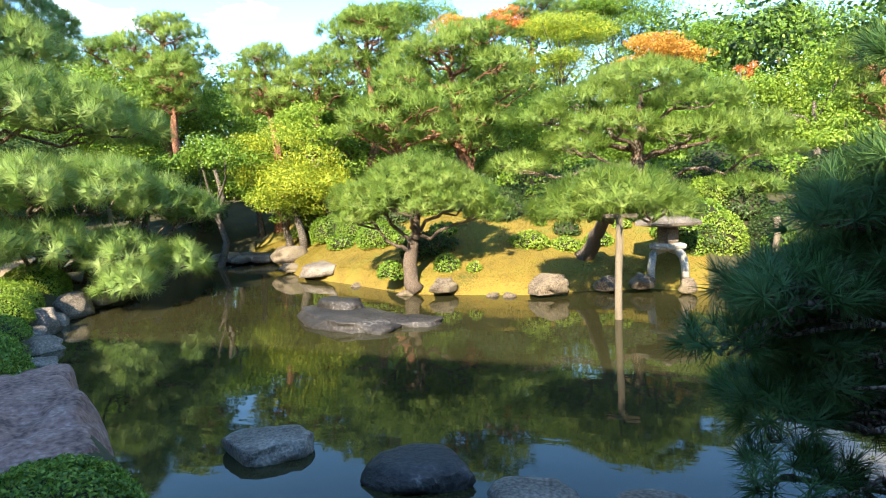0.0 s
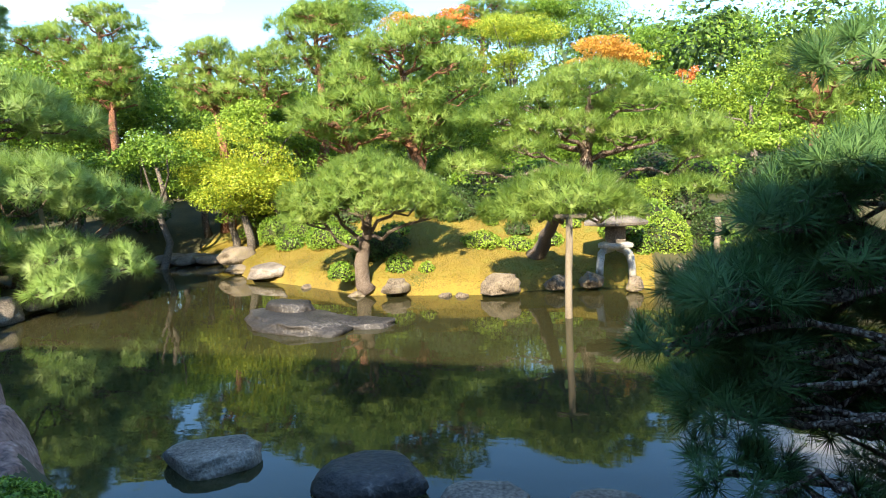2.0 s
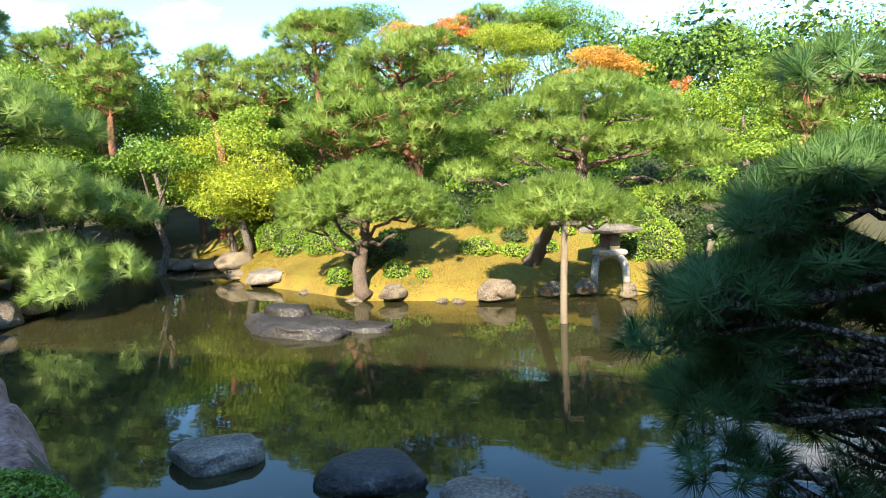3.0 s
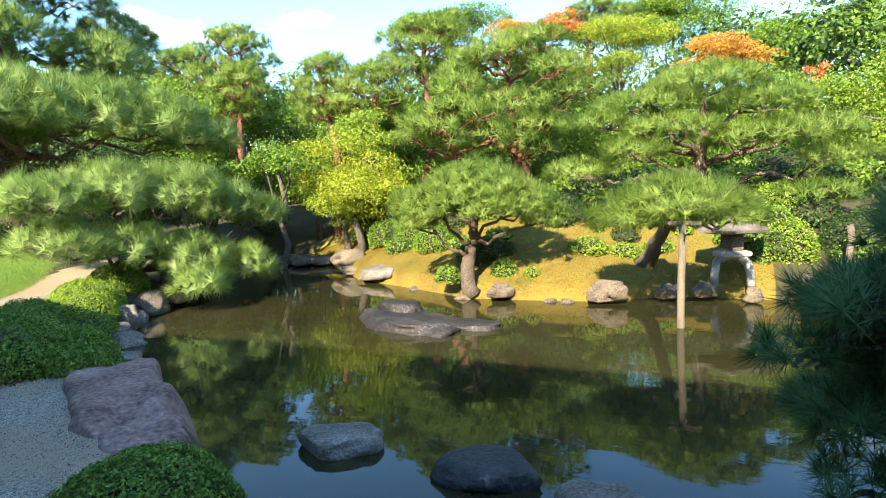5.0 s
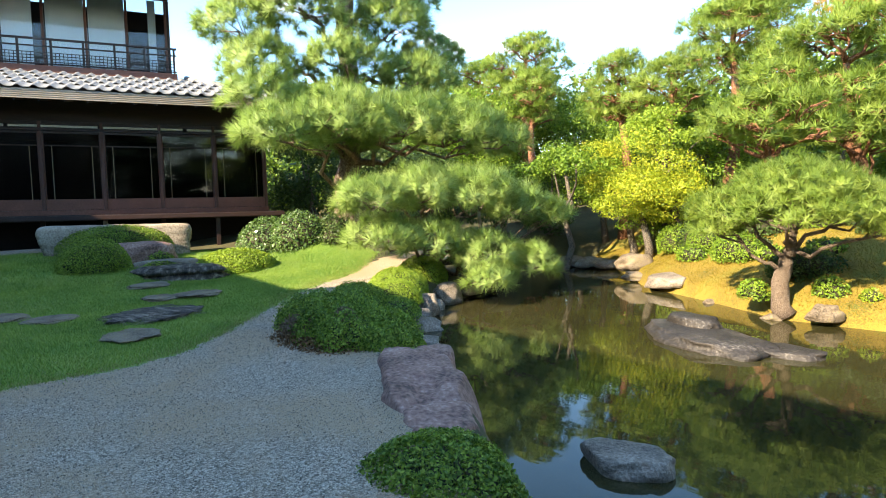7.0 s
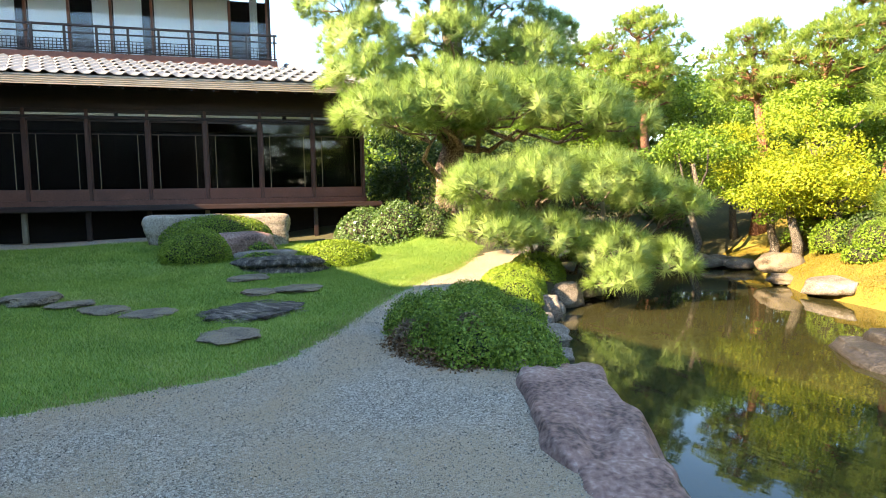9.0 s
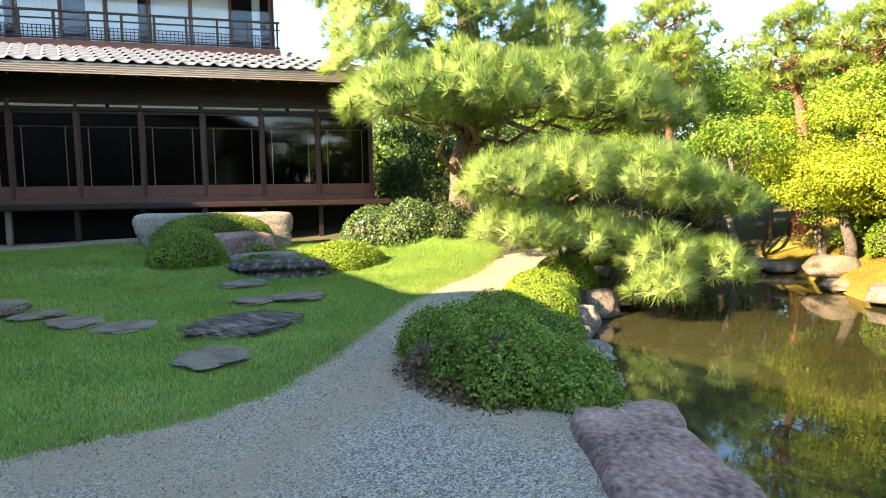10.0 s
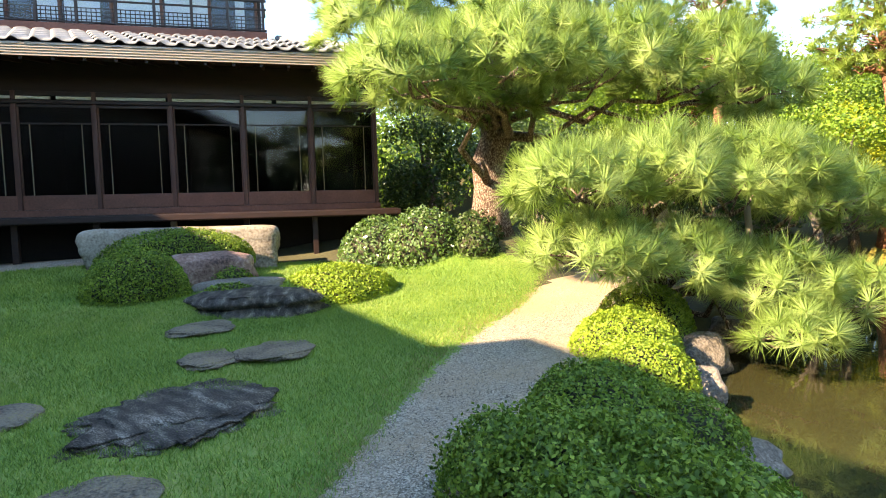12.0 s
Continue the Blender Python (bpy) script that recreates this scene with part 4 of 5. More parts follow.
# props and poles
def pole(name, a, b, r, mat, label, category="post"):
    v, f = tube_data(bent(a, b, 6, 0.03, 3), [r] * 6, 10, 0.04)
    return tagged(solid(name, v, f, mat), label, category)


prop = thing("prop_post", (-0.5, 7.44, -0.7), "pale weathered wooden post propping the pine crown over the pond", "post")
v, f = tube_data(bent((0, 0, 0), (0.03, 0.05, 1.66), 6, 0.004, 3), [0.048, 0.047, 0.046, 0.045, 0.044, 0.042], 10, 0.03)
solid("shaft", v, f, M_WOOD_GREY, prop)
bx("crossbar", (-0.16, 0.02, 1.64), (0.24, 0.08, 1.69), M_WOOD_GREY, prop)
pole("support_pole", (-9.05, 6.45, 0.0), (-9.05, 6.45, 1.35), 0.04, M_WOOD_GREY, "pale wooden pole propping a low pine limb")
pole("support_pole", (-8.5, 7.3, -0.2), (-8.5, 7.3, 1.3), 0.035, M_WOOD_GREY, "pale wooden pole propping a low pine limb")
pole("support_pole", (1.69, 10.2, -0.3), (1.68, 10.2, 0.75), 0.045, M_WOOD_GREY, "pale wooden pole among the shrubs")

FAR_PINES = [
    ((-4.78, 14.18, 3.77), 2.11, 1.34, 1),
    ((-8.37, 16.85, 6.04), 1.66, 0.79, 2),
    ((-10.74, 14.77, 4.67), 1.24, 0.91, 3),
    ((-15.86, 16.30, 6.47), 1.65, 1.07, 4),
    ((-19.46, 17.11, 6.33), 1.60, 1.07, 5),
    ((-14.35, 15.10, 5.09), 1.17, 0.81, 6),
    ((-8.77, 14.39, 4.42), 1.17, 0.62, 7),
    ((6.37, 35.36, 8.99), 1.75, 0.87, 8),
    ((-5.40, 12.05, 2.92), 1.18, 0.43, 9),
    ((-5.17, 26.85, 8.70), 1.89, 0.76, 10),
    ((5.10, 17.24, 3.73), 1.16, 1.02, 11),
    ((-24.07, 17.66, 7.15), 1.98, 1.28, 12),
]
BROADLEAF = [
    ((-7.55, 12.45, 1.5), 1.25, 0.8, 'M_YELLOW'),
    ((-9.0, 12.75, 1.7), 1.0, 0.75, 'M_YELLOW2'),
    ((-8.30, 13.20, 3.05), 1.10, 0.70, 'M_YELLOW2'),
    ((-8.21, 12.21, 2.03), 1.43, 1.16, 'M_YELLOW'),
    ((-11.04, 14.41, 2.22), 1.32, 0.99, 'M_YELLOW'),
    ((-10.35, 11.98, 2.13), 1.41, 0.99, 'M_GREEN'),
    ((-3.24, 21.97, 6.43), 1.94, 1.22, 'M_YELLOW'),
    ((-7.07, 26.14, 8.54), 1.89, 0.63, 'M_RED'),
    ((0.23, 24.28, 6.19), 1.82, 0.75, 'M_ORANGE'),
    ((-8.17, 24.66, 8.44), 1.09, 0.49, 'M_ORANGE'),
    ((3.82, 17.79, 3.25), 1.46, 1.46, 'M_YELLOW2'),
    ((2.48, 19.57, 4.49), 0.33, 0.33, 'M_RED'),
    ((3.13, 29.76, 7.58), 2.52, 1.51, 'M_GREEN'),
    ((-2.12, 32.34, 9.66), 3.50, 1.60, 'M_GREEN'),
    ((0.86, 12.17, 0.64), 0.59, 0.59, 'M_BOX'),
    ((4.00, 15.59, 1.95), 1.01, 0.76, 'M_YELLOW2'),
    ((-9.37, 17.29, 3.48), 2.40, 1.84, 'M_GREEN'),
    ((-15.25, 18.41, 4.02), 2.78, 2.14, 'M_GREEN'),
    ((-18.67, 17.18, 4.17), 2.78, 1.92, 'M_GREEN'),
    ((-4.05, 16.99, 2.57), 2.48, 1.65, 'M_GREEN'),
    ((0.34, 20.78, 3.04), 3.14, 2.03, 'M_GREEN'),
    ((-18.09, 12.94, 2.57), 2.27, 2.27, 'M_GREEN'),
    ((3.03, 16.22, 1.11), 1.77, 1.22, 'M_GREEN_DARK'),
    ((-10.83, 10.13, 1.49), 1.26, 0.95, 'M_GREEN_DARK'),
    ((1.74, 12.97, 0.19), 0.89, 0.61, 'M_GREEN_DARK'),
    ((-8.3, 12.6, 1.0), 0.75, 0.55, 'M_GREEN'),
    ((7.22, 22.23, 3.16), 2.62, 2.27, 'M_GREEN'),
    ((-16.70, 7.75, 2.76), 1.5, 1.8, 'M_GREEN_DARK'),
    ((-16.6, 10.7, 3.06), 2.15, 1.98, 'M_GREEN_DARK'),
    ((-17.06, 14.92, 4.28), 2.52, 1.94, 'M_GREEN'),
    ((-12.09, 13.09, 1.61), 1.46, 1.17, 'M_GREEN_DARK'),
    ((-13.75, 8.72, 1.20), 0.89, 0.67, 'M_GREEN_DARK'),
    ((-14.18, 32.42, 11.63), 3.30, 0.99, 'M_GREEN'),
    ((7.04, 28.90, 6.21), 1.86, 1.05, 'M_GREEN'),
    # unseen trees on the east, added for the door panes to reflect
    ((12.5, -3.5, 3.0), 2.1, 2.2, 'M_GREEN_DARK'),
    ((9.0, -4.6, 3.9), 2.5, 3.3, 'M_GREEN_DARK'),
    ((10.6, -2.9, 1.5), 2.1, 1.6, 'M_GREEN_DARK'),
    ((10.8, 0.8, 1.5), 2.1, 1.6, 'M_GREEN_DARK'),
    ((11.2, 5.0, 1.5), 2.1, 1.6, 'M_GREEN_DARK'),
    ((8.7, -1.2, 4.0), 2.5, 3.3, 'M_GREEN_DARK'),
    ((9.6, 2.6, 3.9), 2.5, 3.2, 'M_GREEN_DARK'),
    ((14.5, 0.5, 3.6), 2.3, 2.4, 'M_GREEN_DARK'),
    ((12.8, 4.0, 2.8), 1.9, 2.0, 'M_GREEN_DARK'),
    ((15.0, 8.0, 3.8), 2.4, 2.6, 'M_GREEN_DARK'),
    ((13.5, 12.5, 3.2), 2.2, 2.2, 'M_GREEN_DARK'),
]
BANK_SHRUBS = [
    ((-2.14, 10.19, 0.40), 0.37, 0.17, 'M_BOX'),
    ((-1.54, 10.41, 0.37), 0.30, 0.15, 'M_BOX'),
    ((-3.92, 9.97, 0.37), 0.57, 0.26, 'M_GREEN_DARK'),
    ((-2.98, 11.29, 0.57), 0.67, 0.39, 'M_GREEN_DARK'),
    ((-5.45, 11.0, 0.62), 0.5, 0.3, 'M_GREEN'),
    ((-7.3, 12.1, 0.69), 0.45, 0.36, 'M_GREEN'),
    ((-6.3, 11.4, 0.75), 0.36, 0.3, 'M_GREEN'),
    ((-2.86, 9.25, 0.03), 0.14, 0.11, 'M_BOX'),
    ((-4.17, 8.78, 0.16), 0.23, 0.17, 'M_GREEN'),
    ((-3.36, 9.29, 0.15), 0.24, 0.19, 'M_GREEN'),
    ((0.69, 11.17, -0.14), 0.45, 0.25, 'M_GREEN'),
    ((0.89, 11.94, 0.39), 0.58, 0.47, 'M_BOX'),
    ((0.95, 10.55, 0.45), 0.42, 0.42, 'M_BOX'),
    ((1.95, 10.95, 0.3), 0.62, 0.5, 'M_GREEN_DARK'),
    ((2.75, 10.9, 0.35), 0.75, 0.6, 'M_GREEN_DARK'),
    ((0.55, 10.35, 0.0), 0.25, 0.2, 'M_GREEN'),
]


for (cx, cy, cz), rx, rz, sd in FAR_PINES:
    rng = np.random.default_rng(200 + sd)
    g = h1(cx, cy)
    base = (cx + rng.uniform(-0.6, 0.6), cy + rng.uniform(-0.3, 0.3), g - 0.1)
    pads = []
    for i in range(17):
        a = 2.4 * i + rng.uniform(-0.4, 0.4)
        dz = 1 - 2 * (i + 0.5) / 17
        q = math.sqrt(max(0.0, 1 - (dz * 0.9) ** 2)) * rng.uniform(0.45, 0.95)
        pads.append(((cx + rx * q * math.cos(a), cy + rx * q * math.sin(a) * 0.7, cz + rz * dz), (rx * rng.uniform(0.3, 0.44), rx * rng.uniform(0.3, 0.4), rx * rng.uniform(0.14, 0.2))))
    pads.append(((cx, cy, cz + rz * 0.9), (rx * 0.45, rx * 0.4, rx * 0.2)))
    pine(base, [(cx + rng.uniform(-0.4, 0.4), cy, g + (cz - g) * 0.5), (cx, cy, cz + rz * 0.3)], 0.10 + 0.02 * max(cz, 0), 0.06, pads,
         "tall red-barked pine with rounded needle clouds in the woods", M_NEEDLE_FAR, M_BARK_RED, 0.19, 20, 0.22, 0.018, 30 + sd, "pines in the woods", 0.05)

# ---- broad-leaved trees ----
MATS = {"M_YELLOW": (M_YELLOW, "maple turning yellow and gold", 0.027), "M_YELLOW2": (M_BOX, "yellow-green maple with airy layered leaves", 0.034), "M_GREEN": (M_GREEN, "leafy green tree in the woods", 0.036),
        "M_ORANGE": (M_ORANGE, "maple tree turning bright orange", 0.036), "M_RED": (M_RED, "maple tree turning bright orange-red", 0.036), "M_GREEN_DARK": (M_GREEN_DARK, "dark green woodland tree, shade put into its leaf colour", 0.042), "M_BOX": (M_BOX, "bright yellow-green leafy shrub", 0.03)}


def leaf_cloud(clumps, gap, size, seed, low=-0.7, tilt=0.8, fill=0.5):
    rng = np.random.default_rng(seed)
    ps, ns = [], []
    for c, s in clumps:
        n = int(9 * (s[0] * s[1] + s[2] * (s[0] + s[1])) / gap ** 2 * 0.7)
        p, nr = dome_points(n, c, s, rng, low, fill)
        ps.append(p)
        ns.append(nr + np.array([0, 0, 0.5]))
    return leaves(np.concatenate(ps), np.concatenate(ns), size, rng, tilt)


def broadleaf(c, rx, rz, key, seed, name="tree"):
    mat, label, size = MATS[key]
    cx, cy, cz = c
    g = h1(cx, cy)
    rng = np.random.default_rng(500 + seed)
    far_size = size * (1.0 + max(0, math.hypot(cx, cy) - 14) * 0.03)
    p = thing(name, (0, 0, 0), label, "tree" if cz - g > 1.0 else "shrub")
    top = np.array([cx, cy, max(cz, g + 0.3)])
    v, f = tube_data(bent((cx + 0.15, cy, g - 0.1), top, 6, 0.12, seed), [0.12, 0.1, 0.085, 0.07, 0.06, 0.04], 8, 0.05)
    solid("trunk", v, f, M_BARK_GREY, p)
    clumps = []
    n = int(12 + 5 * rx)
    for i in range(n):
        d = unit(rng.normal(size=3))
        q = rng.uniform(0.35, 0.95)
        s = rng.uniform(0.28, 0.46)
        clumps.append((np.array([cx + d[0] * rx * q, cy + d[1] * rx * q * 0.8, cz + d[2] * rz * q]), (rx * s, rx * s, max(0.12, min(rx, rz) * s * 0.7))))
    for i in range(4):
        limb("limb", bent(top - np.array([0, 0, 0.4 * (top[2] - g)]), clumps[i * 2][0], 5, 0.2, seed * 9 + i), 0.05, 0.015, M_BARK_GREY, p, 6)
    soup("crown", leaf_cloud(clumps, far_size * 2.1, far_size, 900 + seed), 4, mat, p)


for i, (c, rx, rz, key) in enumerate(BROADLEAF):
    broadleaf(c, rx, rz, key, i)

# far woods behind
rng = np.random.default_rng(77)
clumps = []
for i in range(210):
    a = rng.uniform(-0.75, 1.75)
    d = rng.uniform(24, 44)
    x, y = -math.sin(a) * d, math.cos(a) * d
    z = h1(x, y) + rng.uniform(0.5, 1.0) * (4.2 + 0.05 * d)
    clumps.append((np.array([x, y, z - 1.0]), (rng.uniform(1.5, 2.8), rng.uniform(1.5, 2.8), rng.uniform(1.2, 2.2))))
    clumps.append((np.array([x + rng.uniform(-1, 1), y, z * 0.45]), (2.4, 2.4, 2.0)))
tagged(soup("far_woods", leaf_cloud(clumps, 0.36, 0.08, 5, -0.3, 0.8, 0.3), 4, M_GREEN), "dense mixed green woods rising behind the garden", "woods", "", "stuff")
# Dark inner layer added to back the woods, shade put into its colour.
tagged(soup("far_woods", leaf_cloud([(c, (sz[0] * 0.8, sz[1] * 0.8, sz[2] * 0.85)) for c, sz in clumps], 0.58, 0.19, 6, -0.7, 0.8, 0.8), 4, M_GREEN_DARK), "dark inner leaves backing the woods behind the garden, shade put into their colour", "woods", "", "stuff")

# ---- shrubs and clipped bushes ----
def core_mesh(size, seed):
    bm = bmesh.new()
    bmesh.ops.create_icosphere(bm, subdivisions=3, radius=1.0)
    for vt in bm.verts:
        d = vt.co.normalized()
        k = 0.80 + 0.08 * noise.noise(d * 2.2 + Vector((seed, 0, 0)))
        vt.co = Vector((d.x * k * size[0], d.y * k * size[1], max(d.z, -0.25) * k * size[2]))
    return bm


def bush(x, y, size, mat, leaf, gap, label, seed, turn=0.0, group="", low=-0.12, z=None, fill=0.12, name="bush", category="bush", lobes=None, lumpy=0.3, shag=0.02):
    p = thing(name, (x, y, h1(x, y) if z is None else z), label, category, group)
    p.rotation_euler = (0, 0, radians(turn))
    # solid dark core stands in for the shade between the leaves
    part("core", core_mesh(size, seed), M_TWIG_SHADE, p, "solid twig core, inner shade put into its dark colour", True)
    rng = np.random.default_rng(seed)
    ps, ns = [], []
    for c, s in (lobes or [((0, 0, 0), size)]):
        n = int(7.5 * (s[0] * s[1] + s[2] * (s[0] + s[1])) / gap ** 2)
        q, nr = dome_points(n, c, s, rng, low, fill, lumpy)
        q = q + nr * (shag * rng.uniform(0, 1, (len(q), 1)) ** 5)
        ps.append(q)
        ns.append(nr)
    soup("foliage", leaves(np.concatenate(ps), np.concatenate(ns), leaf, rng, 0.75), 4, mat, p)
    return p


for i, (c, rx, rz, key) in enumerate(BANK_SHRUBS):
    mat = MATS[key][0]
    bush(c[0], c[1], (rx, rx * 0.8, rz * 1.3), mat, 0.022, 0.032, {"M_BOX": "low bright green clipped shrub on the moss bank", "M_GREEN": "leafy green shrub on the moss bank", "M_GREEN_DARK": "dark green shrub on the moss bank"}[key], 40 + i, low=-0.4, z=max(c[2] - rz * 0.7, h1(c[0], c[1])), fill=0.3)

rng = np.random.default_rng(21)
for i in range(26):
    x = -7.4 + 0.44 * i + rng.uniform(-0.2, 0.2)
    y = (12.0 if x < 0.3 else 10.6) + rng.uniform(0.0, 1.5)
    r = rng.uniform(0.4, 0.7)
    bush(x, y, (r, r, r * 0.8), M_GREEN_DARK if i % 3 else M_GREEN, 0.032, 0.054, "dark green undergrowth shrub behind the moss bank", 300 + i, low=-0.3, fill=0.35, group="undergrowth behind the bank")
for i in range(24):
    x = -8.0 + 0.62 * i + rng.uniform(-0.25, 0.25)
    y = 13.8 + rng.uniform(0.0, 2.2)
    r = rng.uniform(0.6, 1.0)
    bush(x, y, (r, r, r * 0.9), M_GREEN if i % 3 else M_GREEN_DARK, 0.05, 0.08, "leafy undergrowth shrub on the wooded slope", 340 + i, low=-0.3, fill=0.4, group="undergrowth on the slope")
for i in range(16):
    x = -6.2 + 0.42 * i + rng.uniform(-0.15, 0.15)
    y = 10.55 + rng.uniform(0.0, 1.2)
    r = rng.uniform(0.14, 0.34)
    bush(x, y, (r, r, r * 0.75), (M_GREEN, M_BOX, M_GREEN_DARK)[i % 3], 0.03, 0.045, "small leafy plant on the moss bank", 370 + i, low=-0.3, fill=0.4, group="plants on the moss bank")
bush(-2.72, 1.86, (0.50, 0.46, 0.36), M_AZALEA, 0.0135, 0.0155, "round clipped azalea dome beside the pond", 61, z=-0.20)
def twig_patch(owner, centre, size, seed):
    """A bare grey-brown patch of dry twigs in a clipped hedge."""
    rng = np.random.default_rng(seed)
    ps, ns = dome_points(700, centre, size, rng, -0.2, 0.3, 0.3)
    soup("dead_patch", leaves(ps, ns, 0.034, rng, 1.1, 0.2), 4, M_DRY, owner, "dry grey-brown twigs")


hedge_lobes = [((0.05, -0.10, 0), (0.42, 0.36, 0.36)), ((0.44, 0.02, 0), (0.34, 0.31, 0.27)), ((-0.34, -0.06, 0), (0.34, 0.32, 0.42)), ((-0.1, 0.25, 0), (0.40, 0.30, 0.40)), ((0.3, 0.3, 0), (0.31, 0.28, 0.28))]
hedge = bush(-5.72, 3.0, (0.52, 0.40, 0.33), M_AZALEA, 0.0165, 0.0195, "dark green azalea hedge clipped in low mounds beside the path", 62, turn=22, z=-0.02, lobes=hedge_lobes, lumpy=0.9, shag=0.07)
twig_patch(hedge, (-0.02, -0.06, 0.26), (0.13, 0.12, 0.13), 5)
twig_patch(hedge, (-0.58, -0.16, 0.12), (0.18, 0.22, 0.18), 6)
twig_patch(hedge, (-0.28, 0.1, 0.26), (0.08, 0.08, 0.11), 7)
bush(-6.55, 3.15, (0.5, 0.46, 0.38), M_AZALEA, 0.0145, 0.019, "dark azalea mound with brown inner twigs beside the path", 63, z=-0.02, fill=0.25,
     lobes=[((0, 0, 0), (0.52, 0.48, 0.44)), ((-0.2, -0.2, 0.05), (0.38, 0.34, 0.36)), ((0.2, 0.2, 0.04), (0.38, 0.34, 0.40))], lumpy=0.8, shag=0.06)
bush(-7.1, 3.85, (0.5, 0.44, 0.44), M_AZALEA, 0.0145, 0.019, "rounded dark green azalea mound beside the path", 72, z=-0.02)
bush(-6.2, 3.65, (0.6, 0.42, 0.26), M_AZALEA, 0.016, 0.024, "low green ground cover between the hedge and the rocks", 73, turn=-40, z=-0.06, fill=0.3)
bush(-6.95, 4.3, (0.5, 0.4, 0.24), M_AZALEA, 0.016, 0.024, "low green ground cover between the hedge and the rocks", 74, turn=-40, z=-0.05, fill=0.3)
bush(-5.35, 3.42, (0.4, 0.24, 0.16), M_AZALEA, 0.016, 0.024, "low green ground cover between the hedge and the rocks", 75, turn=-30, z=-0.08, fill=0.3)
bush(-8.35, 5.35, (0.70, 0.5, 0.42), M_BOX, 0.015, 0.021, "bright yellow-green clipped bush by the shore", 64, turn=-50, z=0.0)
bush(-7.75, 4.9, (0.42, 0.38, 0.34), M_BOX, 0.015, 0.021, "bright yellow-green clipped bush by the shore", 65, z=-0.02)
bush(-8.95, 6.25, (0.5, 0.5, 0.46), M_BOX, 0.015, 0.021, "bright yellow-green clipped bush by the shore", 66, z=0.05)
bush(-12.15, 3.95, (0.72, 0.80, 0.42), M_BOX, 0.02, 0.024, "bright green clipped bush on the sunlit lawn", 67, z=0.25)
bush(-12.75, 1.55, (0.5, 0.62, 0.6), M_AZALEA, 0.018, 0.024, "dark green clipped bush by the stone step", 68, z=0.38)
bush(-14.1, 2.2, (0.4, 1.1, 0.52), M_AZALEA, 0.019, 0.026, "long low clipped hedge on the stone step", 69, z=0.66)
bush(-13.1, 2.75, (0.3, 0.3, 0.26), M_AZALEA, 0.024, 0.04, "small clipped tuft between the stones", 70, z=0.4)
bush(-12.35, 2.6, (0.26, 0.36, 0.18), M_AZALEA, 0.024, 0.04, "small clipped tuft in front of the stones", 71, z=0.32)
for i, (x, y, s) in enumerate([(-13.9, 5.3, 0.66), (-13.2, 5.8, 0.66), (-12.35, 6.3, 0.32), (-12.8, 6.55, 0.4)]):
    bush(x, y, (s * 1.1, s * 1.1, s * 1.15), M_CAMELLIA if i < 2 else M_GREEN_DARK, 0.034, 0.05, "loose glossy grey-green shrub beside the pine" if i < 2 else "leafy green shrub at the foot of the pine", 80 + i, low=-0.3, fill=0.4)

rock("leaf_litter", -6.0, 2.8, -0.012, (0.6, 0.36, 0.022), -25, M_LITTER, "brown leaf litter under the azalea hedge", "litter", 140, 0.3, 0.2, "", 4)["kind"] = "stuff"
rock("leaf_litter", -7.6, 4.3, -0.02, (0.9, 0.5, 0.10), -40, M_LITTER, "brown leaf litter under the shore bushes", "litter", 141, 0.3, 0.2, "", 4)["kind"] = "stuff"

# ---- lawn stones ----
rock("stone_step", -15.0, 2.35, 0.74, (0.42, 1.45, 0.44), -14, M_STONE, "long pale weathered stone step before the veranda", "stone", 31, 0.0, 0.05, "", 6, 0, (0, 0), 0, 14)
rock("stone", -13.5, 2.5, 0.42, (0.42, 0.62, 0.38), -14, M_ROCK_RED, "squat brown stone before the long step", "stone", 32, 0.0, 0.1, "", 5, 0, (0, 0), 0, 6)
rock("stone", -12.75, 2.8, 0.3, (0.42, 0.6, 0.36), -10, M_ROCK, "low flat grey stone before the steps", "stone", 33, 0.5, 0.12)
rock("ledge_stone", -11.95, 2.85, 0.16, (0.75, 0.78, 0.44), -20, M_LEDGE, "layered dark ledge stone with pale edges on the lawn", "stone", 34, 0.5, 0.16, "", 6, 0, (0, 0), 3)
rock("ledge_stone", -8.85, 1.75, 0.0, (0.68, 0.72, 0.15), 20, M_LEDGE, "broad layered dark stone slab set in the lawn", "stone", 35, 0.5, 0.26, "", 6, 0, (0, 0), 8)
rock("ledge_stone", -9.4, 1.15, 0.02, (0.45, 0.4, 0.042), 20, M_LEDGE, "thin layered dark stone slab set in the lawn", "stone", 36, 0.5, 0.26, "", 5, 0, (0, 0), 8)
PADS = [(-7.62, 1.25, 0.40, 0.30, 0.05), (-10.95, 2.1, 0.3, 0.34, 0.06), (-9.9, 2.05, 0.26, 0.3, 0.05), (-9.85, 2.6, 0.34, 0.34, 0.05), (-9.8, 0.1, 0.26, 0.4, 0.05), (-9.2, 0.62, 0.28, 0.28, 0.05), (-10.7, -0.7, 0.4, 0.35, 0.12), (-10.3, -0.25, 0.25, 0.3, 0.04)]
for i, (x, y, sx, sy, sz) in enumerate(PADS):
    rock("stepping_slab", x, y, h1(x, y) + 0.012, (sx, sy, sz), 30 * i, M_ROCK_MOSS, "flat brown-grey stepping slab sunk in the lawn", "stone", 50 + i, 0.55, 0.2, "slabs in the lawn", 5)

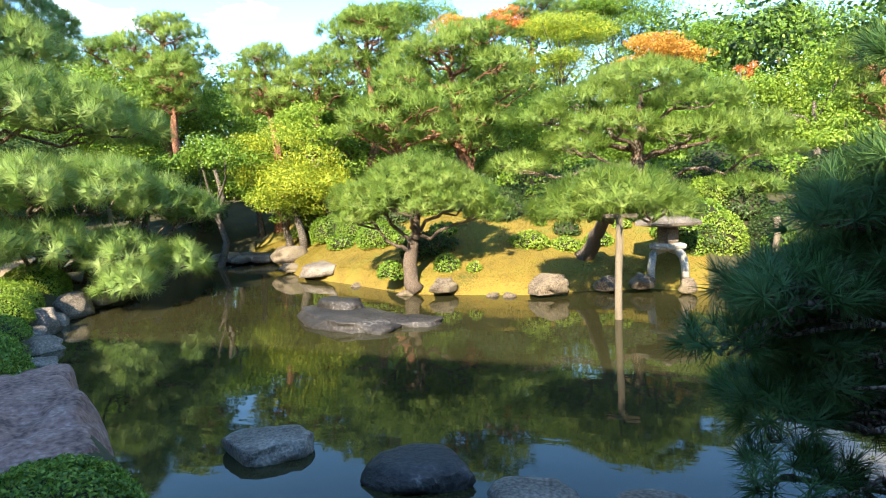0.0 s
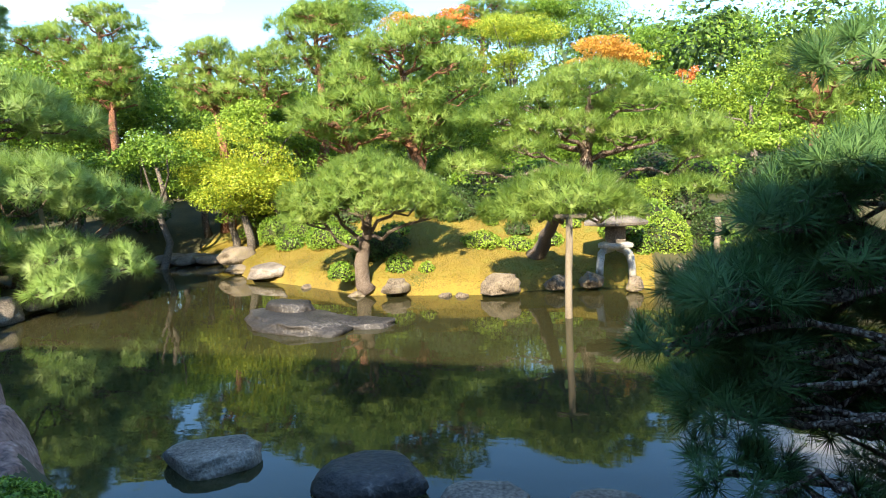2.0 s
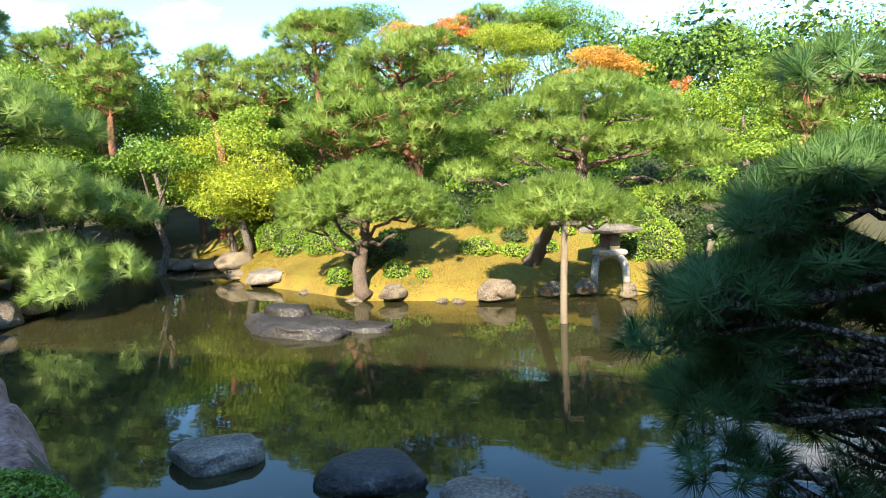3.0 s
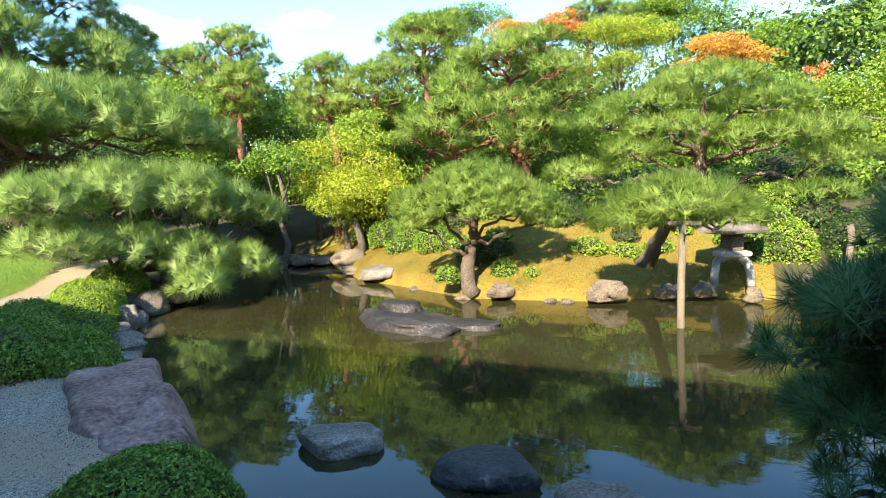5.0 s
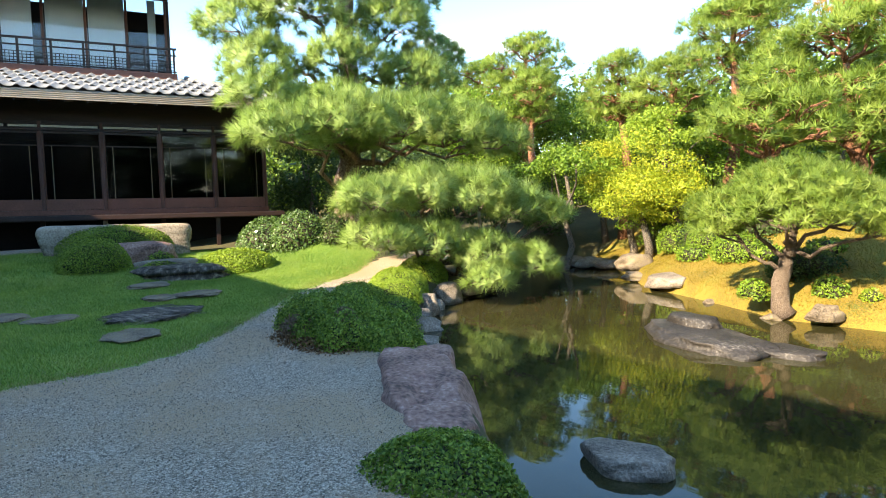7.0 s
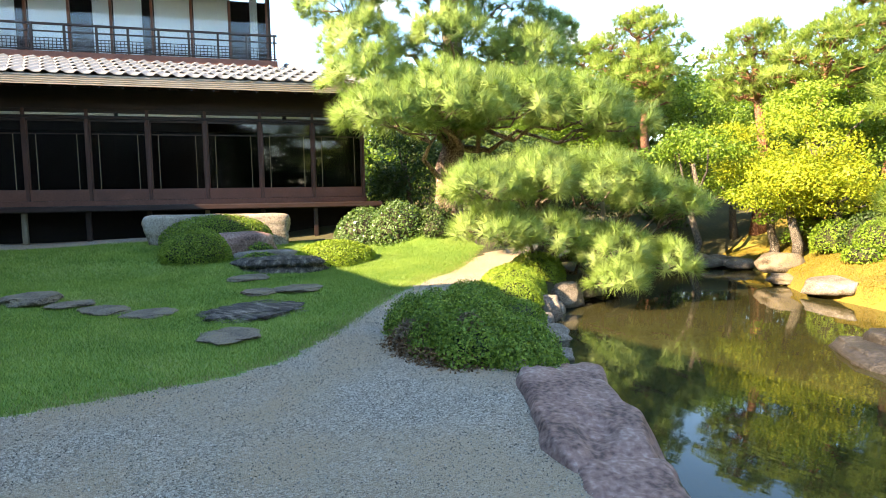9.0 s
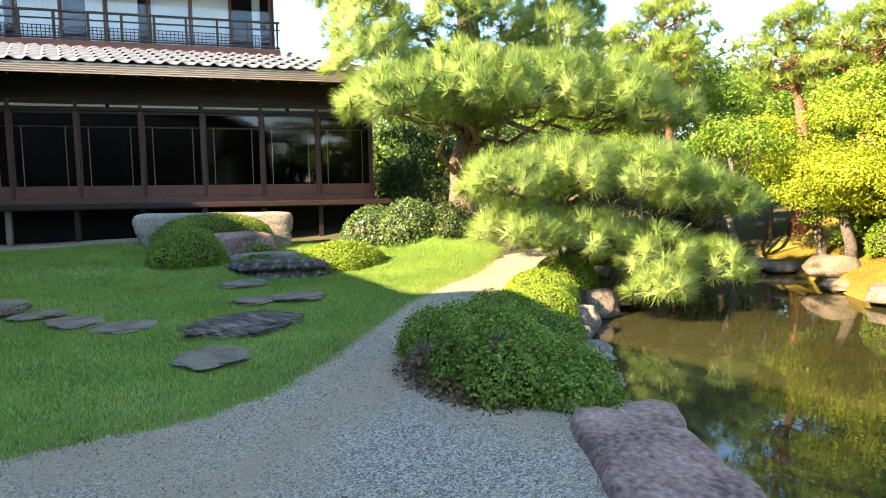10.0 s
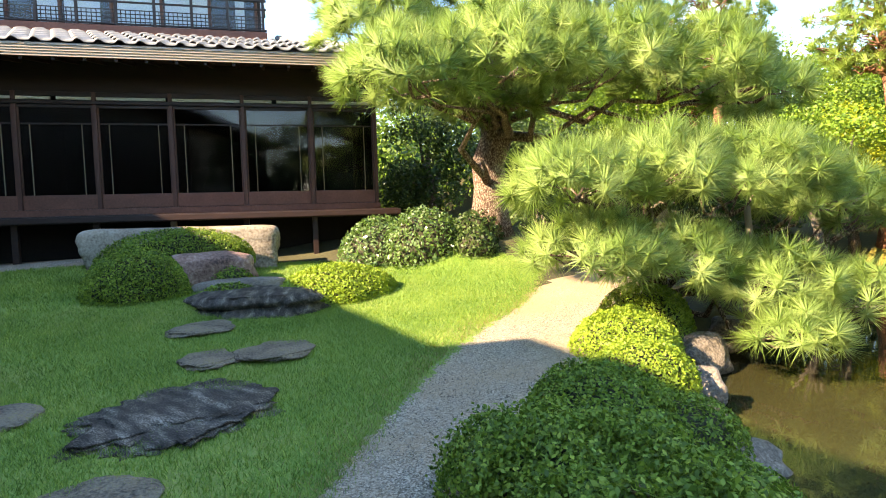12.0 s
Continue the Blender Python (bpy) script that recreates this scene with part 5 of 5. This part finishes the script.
# bank rocks on the far shore
BANK = [(-8.05, 11.55, 0.05, 0.55, 0.4, 0.34), (-7.65, 11.0, -0.15, 0.25, 0.2, 0.18), (-3.25, 8.75, -0.12, 0.30, 0.22, 0.2), (-2.2, 8.8, -0.28, 0.16, 0.14, 0.12), (-2.45, 8.78, -0.28, 0.14, 0.12, 0.11), (-1.55, 8.85, -0.1, 0.34, 0.24, 0.28),
        (-0.75, 9.3, -0.14, 0.25, 0.2, 0.2), (-0.25, 9.45, -0.12, 0.28, 0.22, 0.2), (0.4, 9.3, -0.16, 0.18, 0.16, 0.2), (1.0, 9.55, -0.26, 0.4, 0.14, 0.05), (-3.9, 8.75, -0.26, 0.2, 0.15, 0.12), (1.15, 9.9, -0.05, 0.2, 0.2, 0.2), (-5.2, 9.45, -0.28, 0.16, 0.12, 0.12)]
for i, (x, y, z, sx, sy, sz) in enumerate(BANK):
    rock("bank_rock", x, y, z - 0.05, (sx * 0.85, sy * 0.85, sz * 0.85), 37 * i, M_ROCK_MOSS, "grey mossy rock at the foot of the bank", "rock", 90 + i, 0.15, 0.34, "rocks along the far bank", 4, facets=14)
rock("bank_slab", -6.45, 10.25, h1(-6.45, 10.25) + 0.03, (0.55, 0.3, 0.15), -25, M_ROCK, "pale lichened slab lying on the moss bank", "rock", 133, 0.3, 0.25, "", 4, tilt=(14, 0), facets=12)
for i in range(11):
    x, y = -9.6 - 0.17 * i + 0.25 * math.sin(i * 2.1), 12.6 + 0.06 * i + 0.3 * math.cos(i * 1.7)
    rock("inlet_rock", x, y, -0.2, (0.3, 0.22, 0.16), 50 * i, M_ROCK, "shaded grey rock lining the inlet", "rock", 120 + i, 0.2, 0.18, "rocks at the inlet", 3)

# ---- stone lantern ----
def lantern():
    p = thing("stone_lantern", (0.12, 9.8, -0.10), "pale weathered snow-viewing stone lantern on arched legs", "lantern")
    for k in range(4):
        a = math.pi / 4 + k * math.pi / 2
        c, s = math.cos(a), math.sin(a)
        v, f = tube_data([(0.35 * c, 0.35 * s, -0.04), (0.34 * c, 0.34 * s, 0.16), (0.31 * c, 0.31 * s, 0.30), (0.21 * c, 0.21 * s, 0.40), (0.06 * c, 0.06 * s, 0.43)], [0.062, 0.058, 0.06, 0.065, 0.07], 8, 0.03, k)
        solid("leg", v, f, M_PALE_STONE, p)

    def disc(name, rows, seg, mat):
        v, f = tube_data([(0, 0, z) for r, z in rows], [r for r, z in rows], seg, 0.012, seg)
        solid(name, v, f, mat, p, smooth=False)

    disc("platform", [(0.24, 0.41), (0.30, 0.44), (0.31, 0.48), (0.22, 0.51)], 6, M_PALE_STONE)
    disc("fire_box", [(0.16, 0.51), (0.18, 0.55), (0.18, 0.72), (0.16, 0.76)], 6, M_ROCK)
    disc("roof", [(0.2, 0.76), (0.54, 0.80), (0.55, 0.84), (0.36, 0.90), (0.12, 0.94)], 6, M_ROCK)
    disc("finial", [(0.06, 0.94), (0.08, 0.97), (0.07, 1.01), (0.02, 1.05)], 8, M_ROCK)


lantern()

# ---- grass, gravel stones, water plants ----
def scatter(poly, n, rng, lo, hi):
    x, y = rng.uniform(lo[0], hi[0], n), rng.uniform(lo[1], hi[1], n)
    k = inside(x, y, poly)
    return x[k], y[k]


rng = np.random.default_rng(11)


def blades(x, y, tall, wide, rng):
    z = height(x, y)
    n = len(x)
    c = np.stack([x, y, z - 0.004], 1)
    a = rng.uniform(0, 6.28, n)
    side = np.stack([np.cos(a), np.sin(a), np.zeros(n)], 1) * wide / 2
    tip = c + np.stack([rng.normal(size=n) * tall * 0.45, rng.normal(size=n) * tall * 0.45, tall * rng.uniform(0.5, 1.1, n)], 1)
    return np.stack([c - side, c + side, tip], 1).reshape(-1, 3)


gx, gy = scatter(LAWN, 420000, rng, (-12.5, -3.0), (-5.8, 6.8))
gx, gy = gx + rng.normal(size=len(gx)) * 0.05, gy + rng.normal(size=len(gx)) * 0.05
tagged(soup("grass", blades(gx, gy, 0.04, 0.006, rng), 3, M_GRASS), "short mown green grass blades covering the lawn", "grass", "", "stuff")
gx, gy = scatter(LAWN, 90000, rng, (-16, -3.0), (-12.5, 6.8))
tagged(soup("grass", blades(gx, gy, 0.05, 0.010, rng), 3, M_GRASS), "short mown green grass by the house", "grass", "", "stuff")
ex, ey = scatter(LAWN, 240000, rng, (-12.5, -3.0), (-5.8, 6.8))
k = edge_distance(ex, ey, PATH) < np.abs(rng.normal(size=len(ex))) * 0.22
tagged(soup("dry_grass", blades(ex[k], ey[k], 0.035, 0.006, rng), 3, M_DRYGRASS), "dry straw-coloured grass along the lawn edge", "grass", "", "stuff")
px_, py_ = scatter(PATH, 130000, rng, (-9.5, -1.0), (-1.0, 5.5))
pz = height(px_, py_)
s = rng.uniform(0.003, 0.009, (len(px_), 1))
c = np.stack([px_, py_, pz + 0.003], 1)
o = unit(rng.normal(size=(len(px_), 4, 3)))
tet = c[:, None, :] + o * s[:, None, :]
tri = tet[:, [0, 1, 2, 0, 2, 3, 0, 3, 1, 1, 3, 2], :].reshape(-1, 3)
M_PEBBLE = leafy("loose_gravel", (0.10, 0.088, 0.074), (0.29, 0.25, 0.2), (0.5, 0.44, 0.36), 0.9, 0.0, 3.0, 0.2)
tagged(soup("loose_gravel", tri, 3, M_PEBBLE), "loose grey and pale gravel stones on the path", "gravel", "", "stuff")
n = 260000
mx_, my_ = rng.uniform(-10.6, 0.9, n), rng.uniform(8.4, 14.0, n)
dd = edge_distance(mx_, my_, POND)
k = (my_ > 7.9 + 0.9 * np.maximum(-mx_ - 6.5, 0)) & (mx_ < 0.75) & (dd < 3.2) & (dd > 0.1) & ~inside(mx_, my_, POND)
M_MOSSTIP = leafy("moss_tips", (0.08, 0.085, 0.014), (0.2, 0.145, 0.02), (0.28, 0.22, 0.042), 0.9, 0.2, 1.8, 0.1)
tagged(soup("moss_tufts", blades(mx_[k], my_[k], 0.024, 0.011, rng), 3, M_MOSSTIP), "soft golden moss tufts covering the bank", "moss", "", "stuff")
n = 5000
ang, rad = rng.uniform(0, 6.28, n), np.sqrt(rng.uniform(0, 1, n)) * 1.0
lx, ly = -6.0 + np.cos(ang) * rad * 0.72 + rng.normal(size=n) * 0.06, 2.76 + np.sin(ang) * rad * 0.38 + rng.normal(size=n) * 0.05
lp = np.stack([lx, ly, height(lx, ly) + rng.uniform(0.005, 0.09, n) * (rad < 0.85) + 0.006], 1)
M_DEADLEAF = leafy("dead_leaves", (0.07, 0.035, 0.02), (0.17, 0.085, 0.04), (0.3, 0.19, 0.1), 0.9, 0.1, 2.0, 0.1)
tagged(soup("dead_leaves", leaves(lp, np.tile([0.0, 0.0, 1.0], (n, 1)), 0.018, rng, 0.6), 4, M_DEADLEAF), "dry brown leaves fallen round the azaleas", "leaves", "", "stuff")
